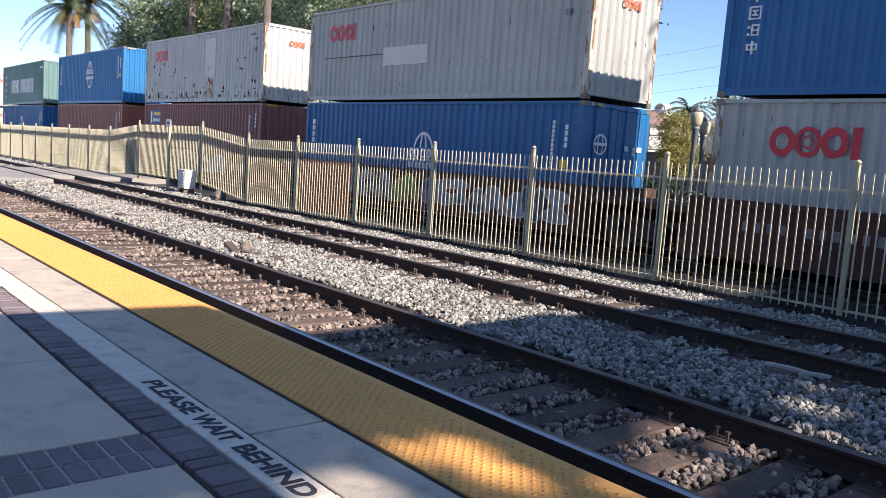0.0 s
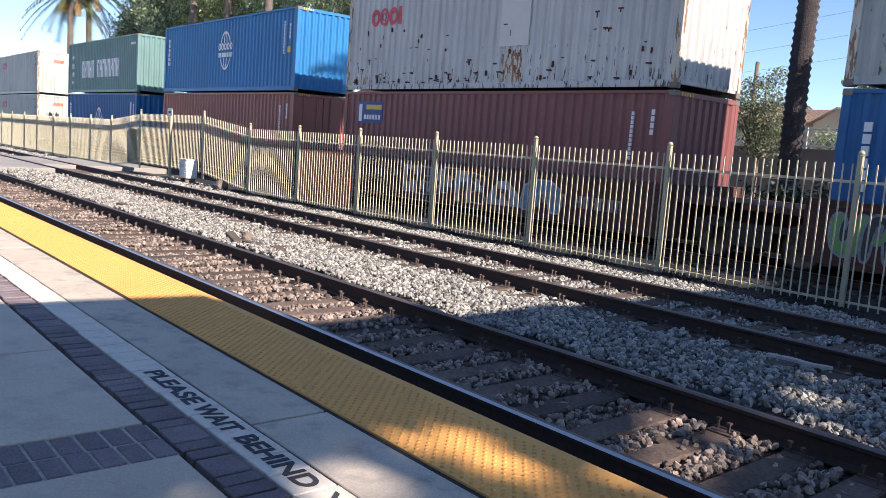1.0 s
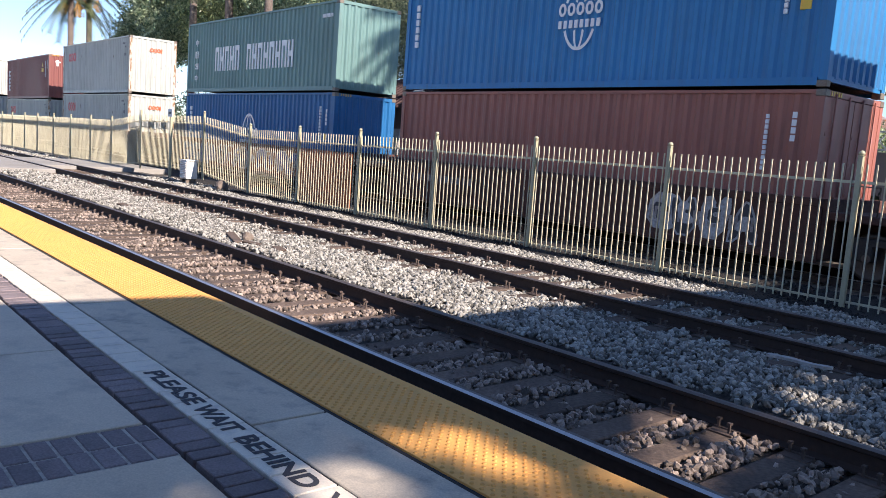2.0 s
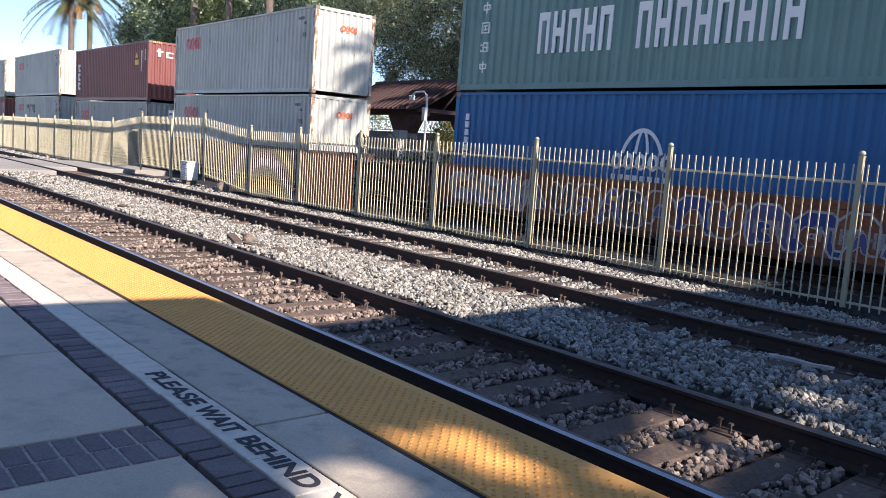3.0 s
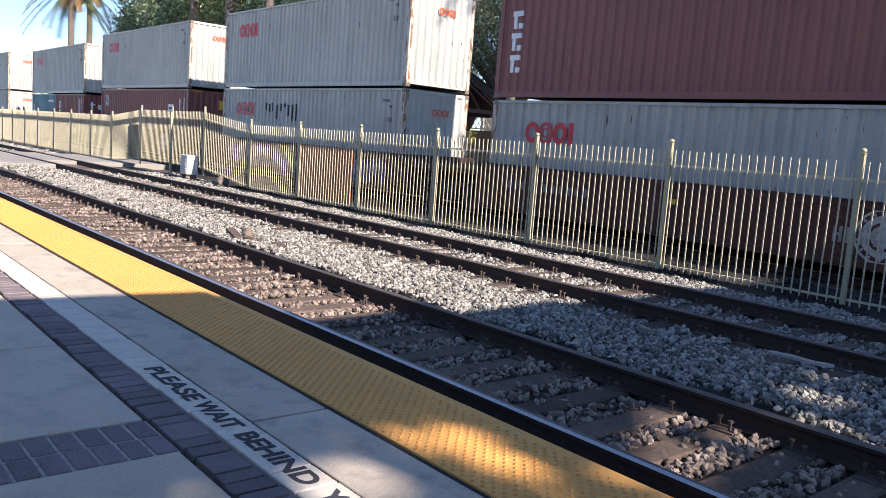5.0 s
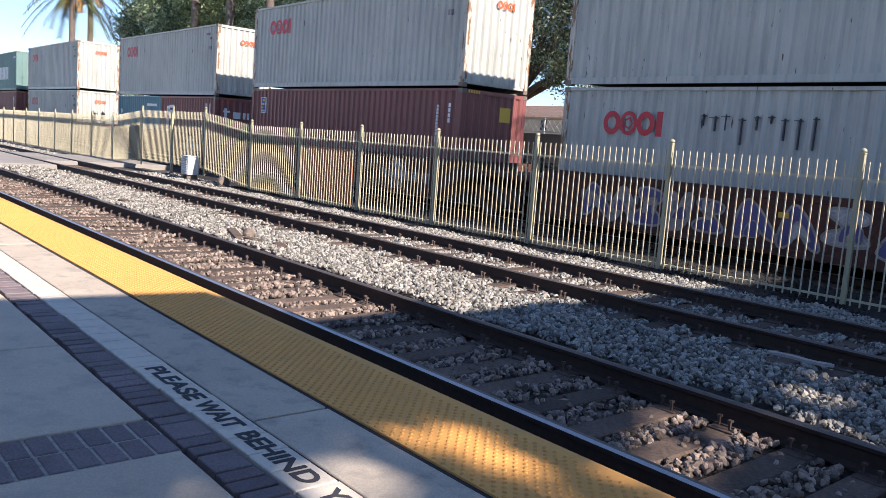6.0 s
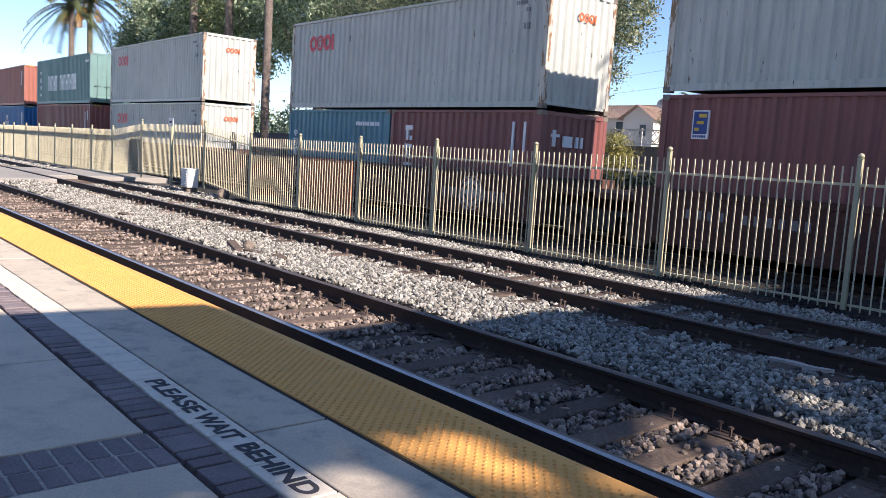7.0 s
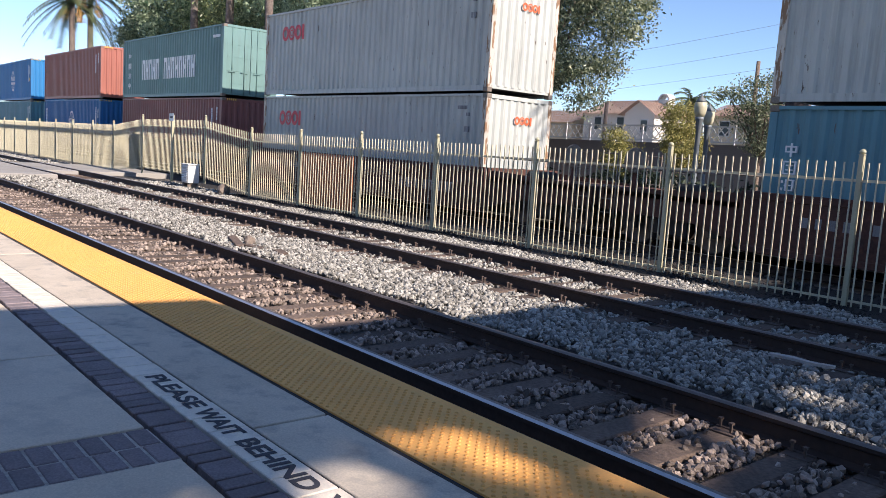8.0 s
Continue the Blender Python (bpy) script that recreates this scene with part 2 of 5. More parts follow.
M["fruit"] = surface("orange_date_stalks", (0.45, 0.25, 0.06), 0.7, var=0.3)

# ---- building helpers ----


def part(name, bm, material, parent=None, label=""):
    """Links a bmesh as one mesh object, under a thing or a part."""
    me = bpy.data.meshes.new(name)
    bm.to_mesh(me)
    bm.free()
    return part_of(name, me, material, parent, label)


def part_of(name, me, material, parent=None, label=""):
    if not me.materials:
        for mm in (material if isinstance(material, (list, tuple)) else [material]):
            me.materials.append(mm)
    ob = new(name, me)
    if parent is not None:
        ob.parent = parent
    if label:
        ob["label"] = label
    return ob


def thing(name, label, category, m=None, group="", kind=""):
    ob = new(name)
    if m is not None:
        ob.matrix_world = m
    return tagged(ob, label, category, group, kind)


def box(bm, x0, x1, y0, y1, z0, z1, bevel=0.0):
    vs = [bm.verts.new((x, y, z)) for x in (x0, x1) for y in (y0, y1) for z in (z0, z1)]
    fs = [bm.faces.new([vs[i] for i in f]) for f in ((0, 1, 3, 2), (4, 6, 7, 5), (0, 4, 5, 1), (2, 3, 7, 6), (0, 2, 6, 4), (1, 5, 7, 3))]
    if bevel:
        bmesh.ops.bevel(bm, geom=list({e for f in fs for e in f.edges}), offset=bevel, segments=1, affect="EDGES", profile=0.7)
    return bm


def boxes(*specs, bevel=0.0):
    bm = bmesh.new()
    for s in specs:
        box(bm, *s, bevel=bevel)
    return bm


def tube(bm, path, radii, sides=8, cap=True):
    """A round bar through the points of path, with a radius at each."""
    rings = []
    for i, p in enumerate(path):
        p = Vector(p)
        d = (Vector(path[min(i + 1, len(path) - 1)]) - Vector(path[max(i - 1, 0)])).normalized()
        a = d.orthogonal().normalized() if abs(d.z) < 0.99 else Vector((1, 0, 0))
        b = d.cross(a).normalized()
        r = radii[i] if isinstance(radii, (list, tuple)) else radii
        rings.append([bm.verts.new(p + (a * math.cos(t) + b * math.sin(t)) * r) for t in [2 * math.pi * k / sides for k in range(sides)]])
    for r0, r1 in zip(rings, rings[1:]):
        for k in range(sides):
            f = bm.faces.new((r0[k], r0[(k + 1) % sides], r1[(k + 1) % sides], r1[k]))
            f.smooth = True
    if cap:
        bm.faces.new(rings[0][::-1])
        bm.faces.new(rings[-1])
    return bm


def lathe(bm, profile, sides=16, at=(0, 0, 0), axis="z"):
    rings = []
    for r, h in profile:
        ring = []
        for k in range(sides):
            t = 2 * math.pi * k / sides
            c = (r * math.cos(t), r * math.sin(t), h) if axis == "z" else (r * math.cos(t), h, r * math.sin(t))
            ring.append(bm.verts.new(Vector(at) + Vector(c)))
        rings.append(ring)
    for r0, r1 in zip(rings, rings[1:]):
        for k in range(sides):
            f = bm.faces.new((r0[k], r0[(k + 1) % sides], r1[(k + 1) % sides], r1[k]))
            f.smooth = True
    bm.faces.new(rings[0][::-1])
    bm.faces.new(rings[-1])
    return bm


def mesh_np(name, verts, faces):
    """A mesh from arrays of vertices and of equal-sided faces."""
    me = bpy.data.meshes.new(name)
    n, k = faces.shape
    me.vertices.add(len(verts))
    me.vertices.foreach_set("co", np.ascontiguousarray(verts, dtype=np.float32).ravel())
    me.loops.add(n * k)
    me.loops.foreach_set("vertex_index", np.ascontiguousarray(faces, dtype=np.int32).ravel())
    me.polygons.add(n)
    me.polygons.foreach_set("loop_start", np.arange(0, n * k, k, dtype=np.int32))
    me.polygons.foreach_set("use_smooth", np.zeros(n, dtype=bool))
    me.update(calc_edges=True)
    me.validate()
    return me

# ---- ground and platform ----
ZP = 0.267          # platform top over the rail heads
FAR_X, NEAR_X = -150.0, 12.0
GRADE_END, FALL = -60.0, 0.0055


def grade(x):
    """Height of the train's own track, which falls gently towards the station."""
    return -FALL * (max(x, GRADE_END) + 26.0)


bm = bmesh.new()
box(bm, -900, 500, -300, 900, -1.2, -0.30)
tagged(part("ground", bm, M["soil"]), "dry brown soil around the railway", "ground", kind="structure")

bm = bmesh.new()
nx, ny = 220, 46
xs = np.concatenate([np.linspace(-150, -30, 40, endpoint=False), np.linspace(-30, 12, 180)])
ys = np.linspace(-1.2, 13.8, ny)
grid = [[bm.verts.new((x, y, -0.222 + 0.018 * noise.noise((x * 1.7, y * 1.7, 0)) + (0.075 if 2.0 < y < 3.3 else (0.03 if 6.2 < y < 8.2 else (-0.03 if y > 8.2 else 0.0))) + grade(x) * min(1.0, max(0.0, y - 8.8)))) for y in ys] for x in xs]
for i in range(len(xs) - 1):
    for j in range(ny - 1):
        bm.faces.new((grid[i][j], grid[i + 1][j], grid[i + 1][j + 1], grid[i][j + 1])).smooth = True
tagged(part("ballast_bed", bm, M["bed"]), "crushed-stone ballast bed under the tracks, darkened for crevice shade", "ballast", kind="structure")

platform = thing("platform", "concrete station platform with paver bands and yellow tactile edge", "platform", kind="structure")
part("platform_base", boxes((FAR_X, NEAR_X, -9.0, -0.86, -0.6, ZP - 0.05)), M["joint"], platform, "dark platform body under the slabs")
part("platform_face", boxes((FAR_X, NEAR_X, -0.858, -0.834, -0.55, ZP - 0.004)), M["bridge"], platform)


def slabs(name, mat_key, x_cuts, y0, y1, gap=0.006, top=ZP, label="", bevel=0.004, ragged=False):
    for a, b in zip(x_cuts, x_cuts[1:]):
        bm = bmesh.new()
        j0, j1 = (random.uniform(-0.006, 0.003), random.uniform(-0.004, 0.0)) if ragged else (0.0, 0.0)
        box(bm, a + gap / 2, b - gap / 2, y0 - j0, y1 + j1, top - 0.07, top, bevel=bevel)
        part(name, bm, M[mat_key], platform, label)


JOINT = 2.95
strip_cuts = [-3.285 + JOINT * k for k in range(-16, 5)]
slabs("slab", "concrete_grey", [FAR_X] + strip_cuts, -1.901, -1.498, gap=0.024)
part("edge_joint", boxes((FAR_X, NEAR_X, -1.497, -1.464, ZP - 0.06, ZP - 0.008)), M["joint"], platform, "dark joint filler")
part("stripe_joint", boxes((FAR_X, NEAR_X, -1.907, -1.902, ZP - 0.06, ZP - 0.006)), M["joint"], platform)
slabs("tactile_panel", "tactile", [FAR_X] + [-2.2 + 1.22 * k for k in range(-28, 10)], -1.463, -0.826, gap=0.003, top=ZP + 0.002, label="yellow tactile panel", bevel=0.001)
slabs("stripe_slab", "stripe", [FAR_X] + [-4.55 + 0.203 * k for k in range(-60, 40)], -2.106, -1.908, gap=0.007, top=ZP - 0.001, label="worn white painted stripe", ragged=True)
slabs("slab", "concrete", [FAR_X, -24.0, -18.0, -12.5, -8.6, -4.975, -3.532], -9.0, -2.322, gap=0.02)
slabs("slab", "concrete", [-3.112, -1.7, 1.5, 5.0, NEAR_X], -9.0, -2.322, gap=0.02)

# the paver border beside the stripe, and the paver band across the platform
paver_mesh = {}


def paver(x0, x1, y0, y1, drop=0.0):
    key = (round(x1 - x0, 3), round(y1 - y0, 3))
    if key not in paver_mesh:
        bm = bmesh.new()
        w, d = key
        box(bm, -w / 2, w / 2, -d / 2, d / 2, -0.06, 0, bevel=0.004)
        me = bpy.data.meshes.new("paver")
        bm.to_mesh(me)
        bm.free()
        paver_mesh[key] = me
    ob = part_of("paver", paver_mesh[key], M["paver"], platform)
    ob.location = ((x0 + x1) / 2, (y0 + y1) / 2, ZP - 0.002 + drop)
    return ob


PAVER = 0.102
x = -1.2
count = 0
while x > -24 and count < 230:
    unit = PAVER * (2 if random.random() < 0.22 else 1)
    w = unit - random.choice((0.011, 0.017, 0.023))
    paver(x - w, x, -2.302 + random.choice((0.0, 0.007, 0.014)), -2.116 - random.choice((0.0, 0.003, 0.006)), random.uniform(-0.003, 0.001))
    x -= unit
    count += 1
part("paver_border", boxes((FAR_X, x, -2.306, -2.112, ZP - 0.06, ZP - 0.003)), M["paver"], platform)
for r in range(2):
    for k in range(9):
        y1 = -2.316 - 0.1045 * k - 0.004 * r
        xr = -3.122 - 0.207 * r - random.uniform(0.0, 0.005)
        paver(xr - 0.193, xr, y1 - 0.091, y1, random.uniform(-0.003, 0.001))
part("joint_sand", boxes((-3.528, -3.116, -3.27, -2.312, ZP - 0.06, ZP - 0.0085)), M["sand"], platform)
part("paver_band", boxes((-3.528, -3.116, -9.0, -3.27, ZP - 0.06, ZP - 0.003)), M["paver"], platform)

# domes of the tactile panels
base = np.array([(0.0110 * math.cos(t), 0.0110 * math.sin(t), 0) for t in np.arange(8) * math.pi / 4])
tops = np.array([(0.0075 * math.cos(t), 0.0075 * math.sin(t), 0.0070) for t in np.arange(8) * math.pi / 4])
dome_v = np.concatenate([base, tops, [[0, 0, 0.0078]]])
dome_f = [(k, (k + 1) % 8, 8 + (k + 1) % 8) for k in range(8)] + [(k, 8 + (k + 1) % 8, 8 + k) for k in range(8)] + [(8 + k, 8 + (k + 1) % 8, 16) for k in range(8)]
dx_, dy_ = np.meshgrid(np.arange(-14.0, -0.6, 0.0625), np.arange(-1.442, -0.88, 0.0625))
cent = np.stack([dx_.ravel(), dy_.ravel(), np.full(dx_.size, ZP + 0.0015)], 1)
cent = np.concatenate([cent, cent + np.array([0.03125, 0.03125, 0.0])])
V = (cent[:, None, :] + dome_v[None]).reshape(-1, 3)
F = (np.arange(len(cent))[:, None, None] * 17 + np.array(dome_f)[None]).reshape(-1, 3)
tagged(part_of("dome_field", mesh_np("dome_field", V, F), M["dome"], platform, "raised domes of the tactile panels"), kind="stuff")


def lettering(text, x0, y, size, mat, parent, z, space=1.0, bold=0.008, squeeze=1.0):
    cu = bpy.data.curves.new("lettering", "FONT")
    cu.body, cu.size, cu.offset, cu.extrude, cu.space_character = text, size, bold, 0.0006, space
    tmp = new("lettering", cu)
    me = bpy.data.meshes.new_from_object(tmp.evaluated_get(bpy.context.evaluated_depsgraph_get()))
    bpy.data.objects.remove(tmp)
    me.materials.clear()
    ob = part_of("lettering", me, mat, parent, "dark painted words on the white stripe")
    ob.location = (x0, y, z)
    ob.scale = (squeeze, 1, 1)
    return ob


for word, x0, x1 in (("PLEASE", -4.315, -3.69), ("WAIT", -3.635, -3.235), ("BEHIND", -3.175, -2.56), ("YELLOW", -2.46, -1.82), ("LINE", -1.70, -1.30)):
    ob = lettering(word, x0, -2.050, 0.138, M["letter"], platform, ZP + 0.0012, bold=0.0042)
    bpy.context.view_layer.update()
    ob.scale = ((x1 - x0) / max(0.01, ob.dimensions.x), 1, 1)

# ---- tracks ----


def rail_section():
    """Half-metre-wide flat-bottom rail section: (across, up) with the head's top at zero."""
    half = [(0.070, -0.172), (0.070, -0.160), (0.012, -0.140), (0.009, -0.052), (0.036, -0.040), (0.0375, -0.014), (0.016, -0.001)]
    return half, [(-a, b) for a, b in half[::-1]]


def rail(parent, y, x0, x1, shiny, z=(0.0, 0.0)):
    right, left = rail_section()
    sec = right + left
    bm = bmesh.new()
    ends = []
    for x, zx in zip((x0, x1), z):
        ends.append([bm.verts.new((x, y + a, zx + b)) for a, b in sec])
    n = len(sec)
    for k in range(n):
        f = bm.faces.new((ends[0][k], ends[1][k], ends[1][(k + 1) % n], ends[0][(k + 1) % n]))
        # bright worn steel on the near bevel alone paints its sky highlight
        f.material_index = {6: 2, 7: 1}.get(k, 0)
    bm.faces.new(ends[0])
    bm.faces.new(ends[1][::-1])
    return part("rail", bm, [M["rail"], M["railtop"] if shiny else M["railtop_dull"], M["railtop_dull"]], parent, "worn steel rail with a highlight put on its near edge" if shiny else "")


TRACKS = [("track", 0.0, True), ("track", 4.13, False), ("track", 10.78, True)]
tie_mesh = []
for k in range(4):
    bm = bmesh.new()
    box(bm, -0.113, 0.113, -1.28, 1.28, -0.17, 0, bevel=0.012)
    for v in bm.verts:
        v.co.x += 0.012 * noise.noise((v.co.x * 9, v.co.y * 3, k * 7.0))
        v.co.z += 0.008 * noise.noise((v.co.x * 9, v.co.y * 3, k * 7.0 + 3))
    me = bpy.data.meshes.new("tie")
    bm.to_mesh(me)
    bm.free()
    tie_mesh.append(me)
bm = bmesh.new()
box(bm, -0.095, 0.095, -0.19, 0.19, 0, 0.012, bevel=0.003)
box(bm, -0.095, 0.095, -0.10, -0.076, 0.012, 0.022)
box(bm, -0.095, 0.095, 0.076, 0.10, 0.012, 0.022)
for sx, sy in ((-0.06, -0.10), (0.06, 0.10), (0.05, -0.15), (-0.05, 0.15)):
    box(bm, sx - 0.008, sx + 0.008, sy - 0.008, sy + 0.008, 0.01, 0.075)
    box(bm, sx - 0.014, sx + 0.014, sy - 0.018, sy + 0.018, 0.070, 0.086)
plate_mesh = bpy.data.meshes.new("tie_plate")
bm.to_mesh(plate_mesh)
bm.free()
tie_rows = []
for name, y0, shiny in TRACKS:
    tr = thing(name, "railway track with dark wooden ties and steel rails on ballast", "railway track", kind="structure")
    for yy in (y0, y0 + 1.505):
        if y0 < 9:
            rail(tr, yy, FAR_X, NEAR_X, shiny and yy != 1.505)
        else:
            rail(tr, yy, FAR_X, GRADE_END, shiny, (grade(GRADE_END), grade(GRADE_END)))
            rail(tr, yy, GRADE_END, NEAR_X, shiny, (grade(GRADE_END), grade(NEAR_X)))
    n_ties = 118 if y0 < 9 else 60
    for k in range(n_ties):
        # the first track's ties lie closer than those of the others
        x = (-2.735 + 0.489 * (7 - k) if y0 == 0.0 else -3.07 + 0.50 * (8 - k)) + random.uniform(-0.02, 0.02)
        tie = part_of("tie", tie_mesh[k % 4], M["tie"], tr)
        tie.location = (x, y0 + 0.7525 + random.uniform(-0.04, 0.04), -0.176 + random.uniform(-0.008, 0.004) + (grade(x) if y0 > 9 else 0.0))
        tie.rotation_euler = (0, 0, random.uniform(-0.012, 0.012) + (math.pi if k % 3 == 0 else 0))
        tie_rows.append((y0, x))
        if x > -24 and y0 < 9:
            for yy in (y0, y0 + 1.505):
                pl = part_of("tie_plate", plate_mesh, M["plate"], tr)
                pl.location = (x, yy, -0.178)

# ballast stones, real pieces, small and dense where the camera is near
bm = bmesh.new()
bmesh.ops.create_icosphere(bm, subdivisions=1, radius=1.0)
bm.verts.index_update()
rock_v = np.array([tuple(v.co) for v in bm.verts])
rock_f = np.array([[v.index for v in f.verts] for f in bm.faces])
bm.free()
rng = np.random.default_rng(4)


def stones(x0, x1, y0, y1, density, r0, r1, lift, key="stone"):
    n = int((x1 - x0) * (y1 - y0) * density)
    p = np.stack([rng.uniform(x0, x1, n), rng.uniform(y0, y1, n)], 1)
    keep = np.ones(n, bool)
    for yt in (0.0, 4.13, 10.78):
        for yy in (yt, yt + 1.505):
            keep &= np.abs(p[:, 1] - yy) > 0.10
        txs = np.array(sorted(x for y, x in tie_rows if y == yt))
        if len(txs):
            near = np.min(np.abs(p[:, 0][:, None] - txs[None]), axis=1)
            on = (p[:, 1] > yt - 0.66) & (p[:, 1] < yt + 2.0)
            keep &= ~(on & (near < 0.135) & (rng.random(n) < 0.95))
    keep &= ~((p[:, 0] < -30.4) & (p[:, 0] > -40.0) & (p[:, 1] > 1.2))
    p = p[keep]
    n = len(p)
    crown = np.where((p[:, 1] > 1.95) & (p[:, 1] < 3.40), 0.055, 0.0)
    r = rng.uniform(r0, r1, n)
    crib = ((p[:, 1] > -0.5) & (p[:, 1] < 2.0)) | ((p[:, 1] > 3.6) & (p[:, 1] < 6.1))
    crown = crown - np.where(crib, 0.012, 0.0)
    # stones drop a little under the tie tops between the ties
    z = -0.178 + crown + rng.uniform(-0.4, 1.0, n) * lift + 0.02 * np.sin(p[:, 0] * 3.1 + p[:, 1] * 2.3)
    s = r[:, None] * rng.uniform(0.55, 1.45, (n, 3))
    q = rng.normal(size=(n, 4))
    q /= np.linalg.norm(q, axis=1)[:, None]
    w, a, b, c = q.T
    R = np.stack([1 - 2 * (b * b + c * c), 2 * (a * b - c * w), 2 * (a * c + b * w), 2 * (a * b + c * w), 1 - 2 * (a * a + c * c), 2 * (b * c - a * w), 2 * (a * c - b * w), 2 * (b * c + a * w), 1 - 2 * (a * a + b * b)], 1).reshape(n, 3, 3)
    jag = 1 + rng.uniform(-0.40, 0.18, (n, 12, 3))
    v = np.einsum("nij,nkj->nki", R, rock_v[None] * jag * s[:, None, :]) + np.concatenate([p, z[:, None]], 1)[:, None, :]
    if key == "stone":
        # between the rails of the first track oil and brake dust have stained the stones
        brown = (p[:, 1] > -0.5) & (p[:, 1] < 1.95)
        groups = ((v[~brown], "stone"), (v[brown], "crib"))
    else:
        groups = ((v, key),)
    for v, key in groups:
        f = np.arange(len(v))[:, None, None] * 12 + rock_f[None]
        tagged(part_of("ballast_stones", mesh_np("ballast_stones", v.reshape(-1, 3), f.reshape(-1, 3)), M[key]), {"shaded_ground": "loose stones along the fence, darkened for its shade", "crib": "loose rust-stained ballast stones between dark ties"}.get(key, "loose grey crushed ballast stones beside the rails"), "ballast", kind="stuff")


stones(-13.0, 1.0, -0.72, 7.22, 620, 0.014, 0.036, 0.022)
stones(-24.0, -13.0, -0.72, 7.22, 340, 0.017, 0.034, 0.016)
stones(-60.0, -24.0, -0.72, 7.9, 90, 0.03, 0.052, 0.02)
# stones at the fence foot, coloured dark for the shade it throws
stones(-26.0, 1.0, 7.2, 7.95, 330, 0.014, 0.030, 0.02, "shaded_ground")
stones(-14.0, 1.0, 7.9, 9.4, 120, 0.02, 0.04, 0.02, "shaded_ground")

# dark strip under the fence, its shade painted in
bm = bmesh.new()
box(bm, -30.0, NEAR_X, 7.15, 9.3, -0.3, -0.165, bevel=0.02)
tagged(part("shaded_strip", bm, M["shaded_ground"]), "dark ground strip along the fence, its shade in the colour", "ballast", kind="structure")

# asphalt crossing over the tracks
crossing = thing("crossing", "grey asphalt crossing panel level with the rails", "crossing", kind="structure")
for y0, y1 in ((-0.85, -0.09), (0.09, 1.41), (1.60, 4.03), (4.23, 5.54), (5.74, 9.2)):
    bm = bmesh.new()
    box(bm, -40.0, -33.5 if y0 > 4 else (-30.5 if y0 > 1.5 else -34.0), y0, y1, -0.3, -0.035, bevel=0.02)
    part("crossing_panel", bm, M["asphalt"], crossing)

# ---- fence along the tracks ----
FY, FSP, FX6 = 7.78, 3.055, -7.806


# posts stand evenly up to a wide gate, behind which the spacing changes
POSTS = [FX6 - i * FSP for i in range(-3, 6)] + [-26.6, -32.8, -36.45, -39.5, -42.8, -46.0, -49.4, -52.4, -55.6, -58.5] + [-61.6 - 3.1 * k for k in range(14)]


def fence_lift(x):
    """The ground rises by the gate."""
    return 0.35 if -33.0 < x < -26.5 else (0.07 if x < -33 else 0.0)


fence = thing("fence", "olive-cream steel picket fence with square posts beside the track", "fence", kind="structure")
post_bm = boxes((-0.034, 0.034, -0.034, 0.034, -0.25, 2.03), bevel=0.005)
box(post_bm, -0.04, 0.04, -0.04, 0.04, 2.03, 2.045, bevel=0.004)
lathe(post_bm, [(0.02, 2.045), (0.042, 2.062), (0.045, 2.08), (0.03, 2.105), (0.006, 2.115)], 10)
post_me = bpy.data.meshes.new("post")
post_bm.to_mesh(post_me)
post_bm.free()
picket_bm = boxes((-0.009, 0.009, -0.009, 0.009, -0.06, 1.93))
picket_me = bpy.data.meshes.new("picket")
picket_bm.to_mesh(picket_me)
picket_bm.free()
picket_far, picket_faces = [], []
for i, (xa, xb) in enumerate(zip(POSTS, POSTS[1:])):
    la, lb = fence_lift(xa), fence_lift(xb)
    n_pk = round((xa - xb) / 0.1328)
    po = part_of("post", post_me, M["post"], fence)
    po.location = (xa, FY, -0.1 + la)
    for z0, z1 in ((1.662, 1.702), (0.0, 0.03)):
        bm = bmesh.new()
        vs = []
        for x, l in ((xa - 0.04, la), (xb + 0.04, lb)):
            vs.append([bm.verts.new((x, y, z + l - 0.1)) for y, z in ((FY + 0.0095, z0), (FY + 0.055, z0), (FY + 0.055, z1), (FY + 0.0095, z1))])
        for k in range(4):
            bm.faces.new((vs[0][k], vs[0][(k + 1) % 4], vs[1][(k + 1) % 4], vs[1][k]))
        bm.faces.new(vs[0][::-1])
        bm.faces.new(vs[1])
        bmesh.ops.recalc_face_normals(bm, faces=bm.faces)
        part("rail", bm, M["fence"], fence)
    for k in range(n_pk):
        u = (k + 0.75) / (n_pk + 0.5)
        x, l = xa + (xb - xa) * u, la + (lb - la) * u
        if i < 10:
            pk = part_of("picket", picket_me, M["fence"], fence)
            pk.location = (x, FY, -0.1 + l)
        else:
            base_i = len(picket_far)
            for sx in (-0.0105, 0.0105):
                for sy in (-0.0105, 0.0105):
                    for z in (-0.16, 1.83):
                        picket_far.append((x + sx, FY + sy, z + l))
            picket_faces += [[base_i + j for j in f] for f in ((0, 1, 3, 2), (4, 6, 7, 5), (0, 4, 5, 1), (2, 3, 7, 6), (0, 2, 6, 4), (1, 5, 7, 3))]
# a dark sheet behind the pickets paints the gate post's shadow
part("gate_shadow_sheet", boxes((-34.1, -33.0, FY + 0.02, FY + 0.05, 0.12, 1.65)), M["gate_shadow"], fence, "dark sheet in place of the gate post's shadow")
tagged(part_of("far_pickets", mesh_np("far_pickets", np.array(picket_far), np.array(picket_faces)), M["fence"], fence), kind="stuff")

# ---- the train: containers two high in articulated well wagons ----
W, L40, L20 = 2.438, 12.19, 6.058
TRAIN_Y = 10.322
MOVING = []         # (object, x at the start, y, z)


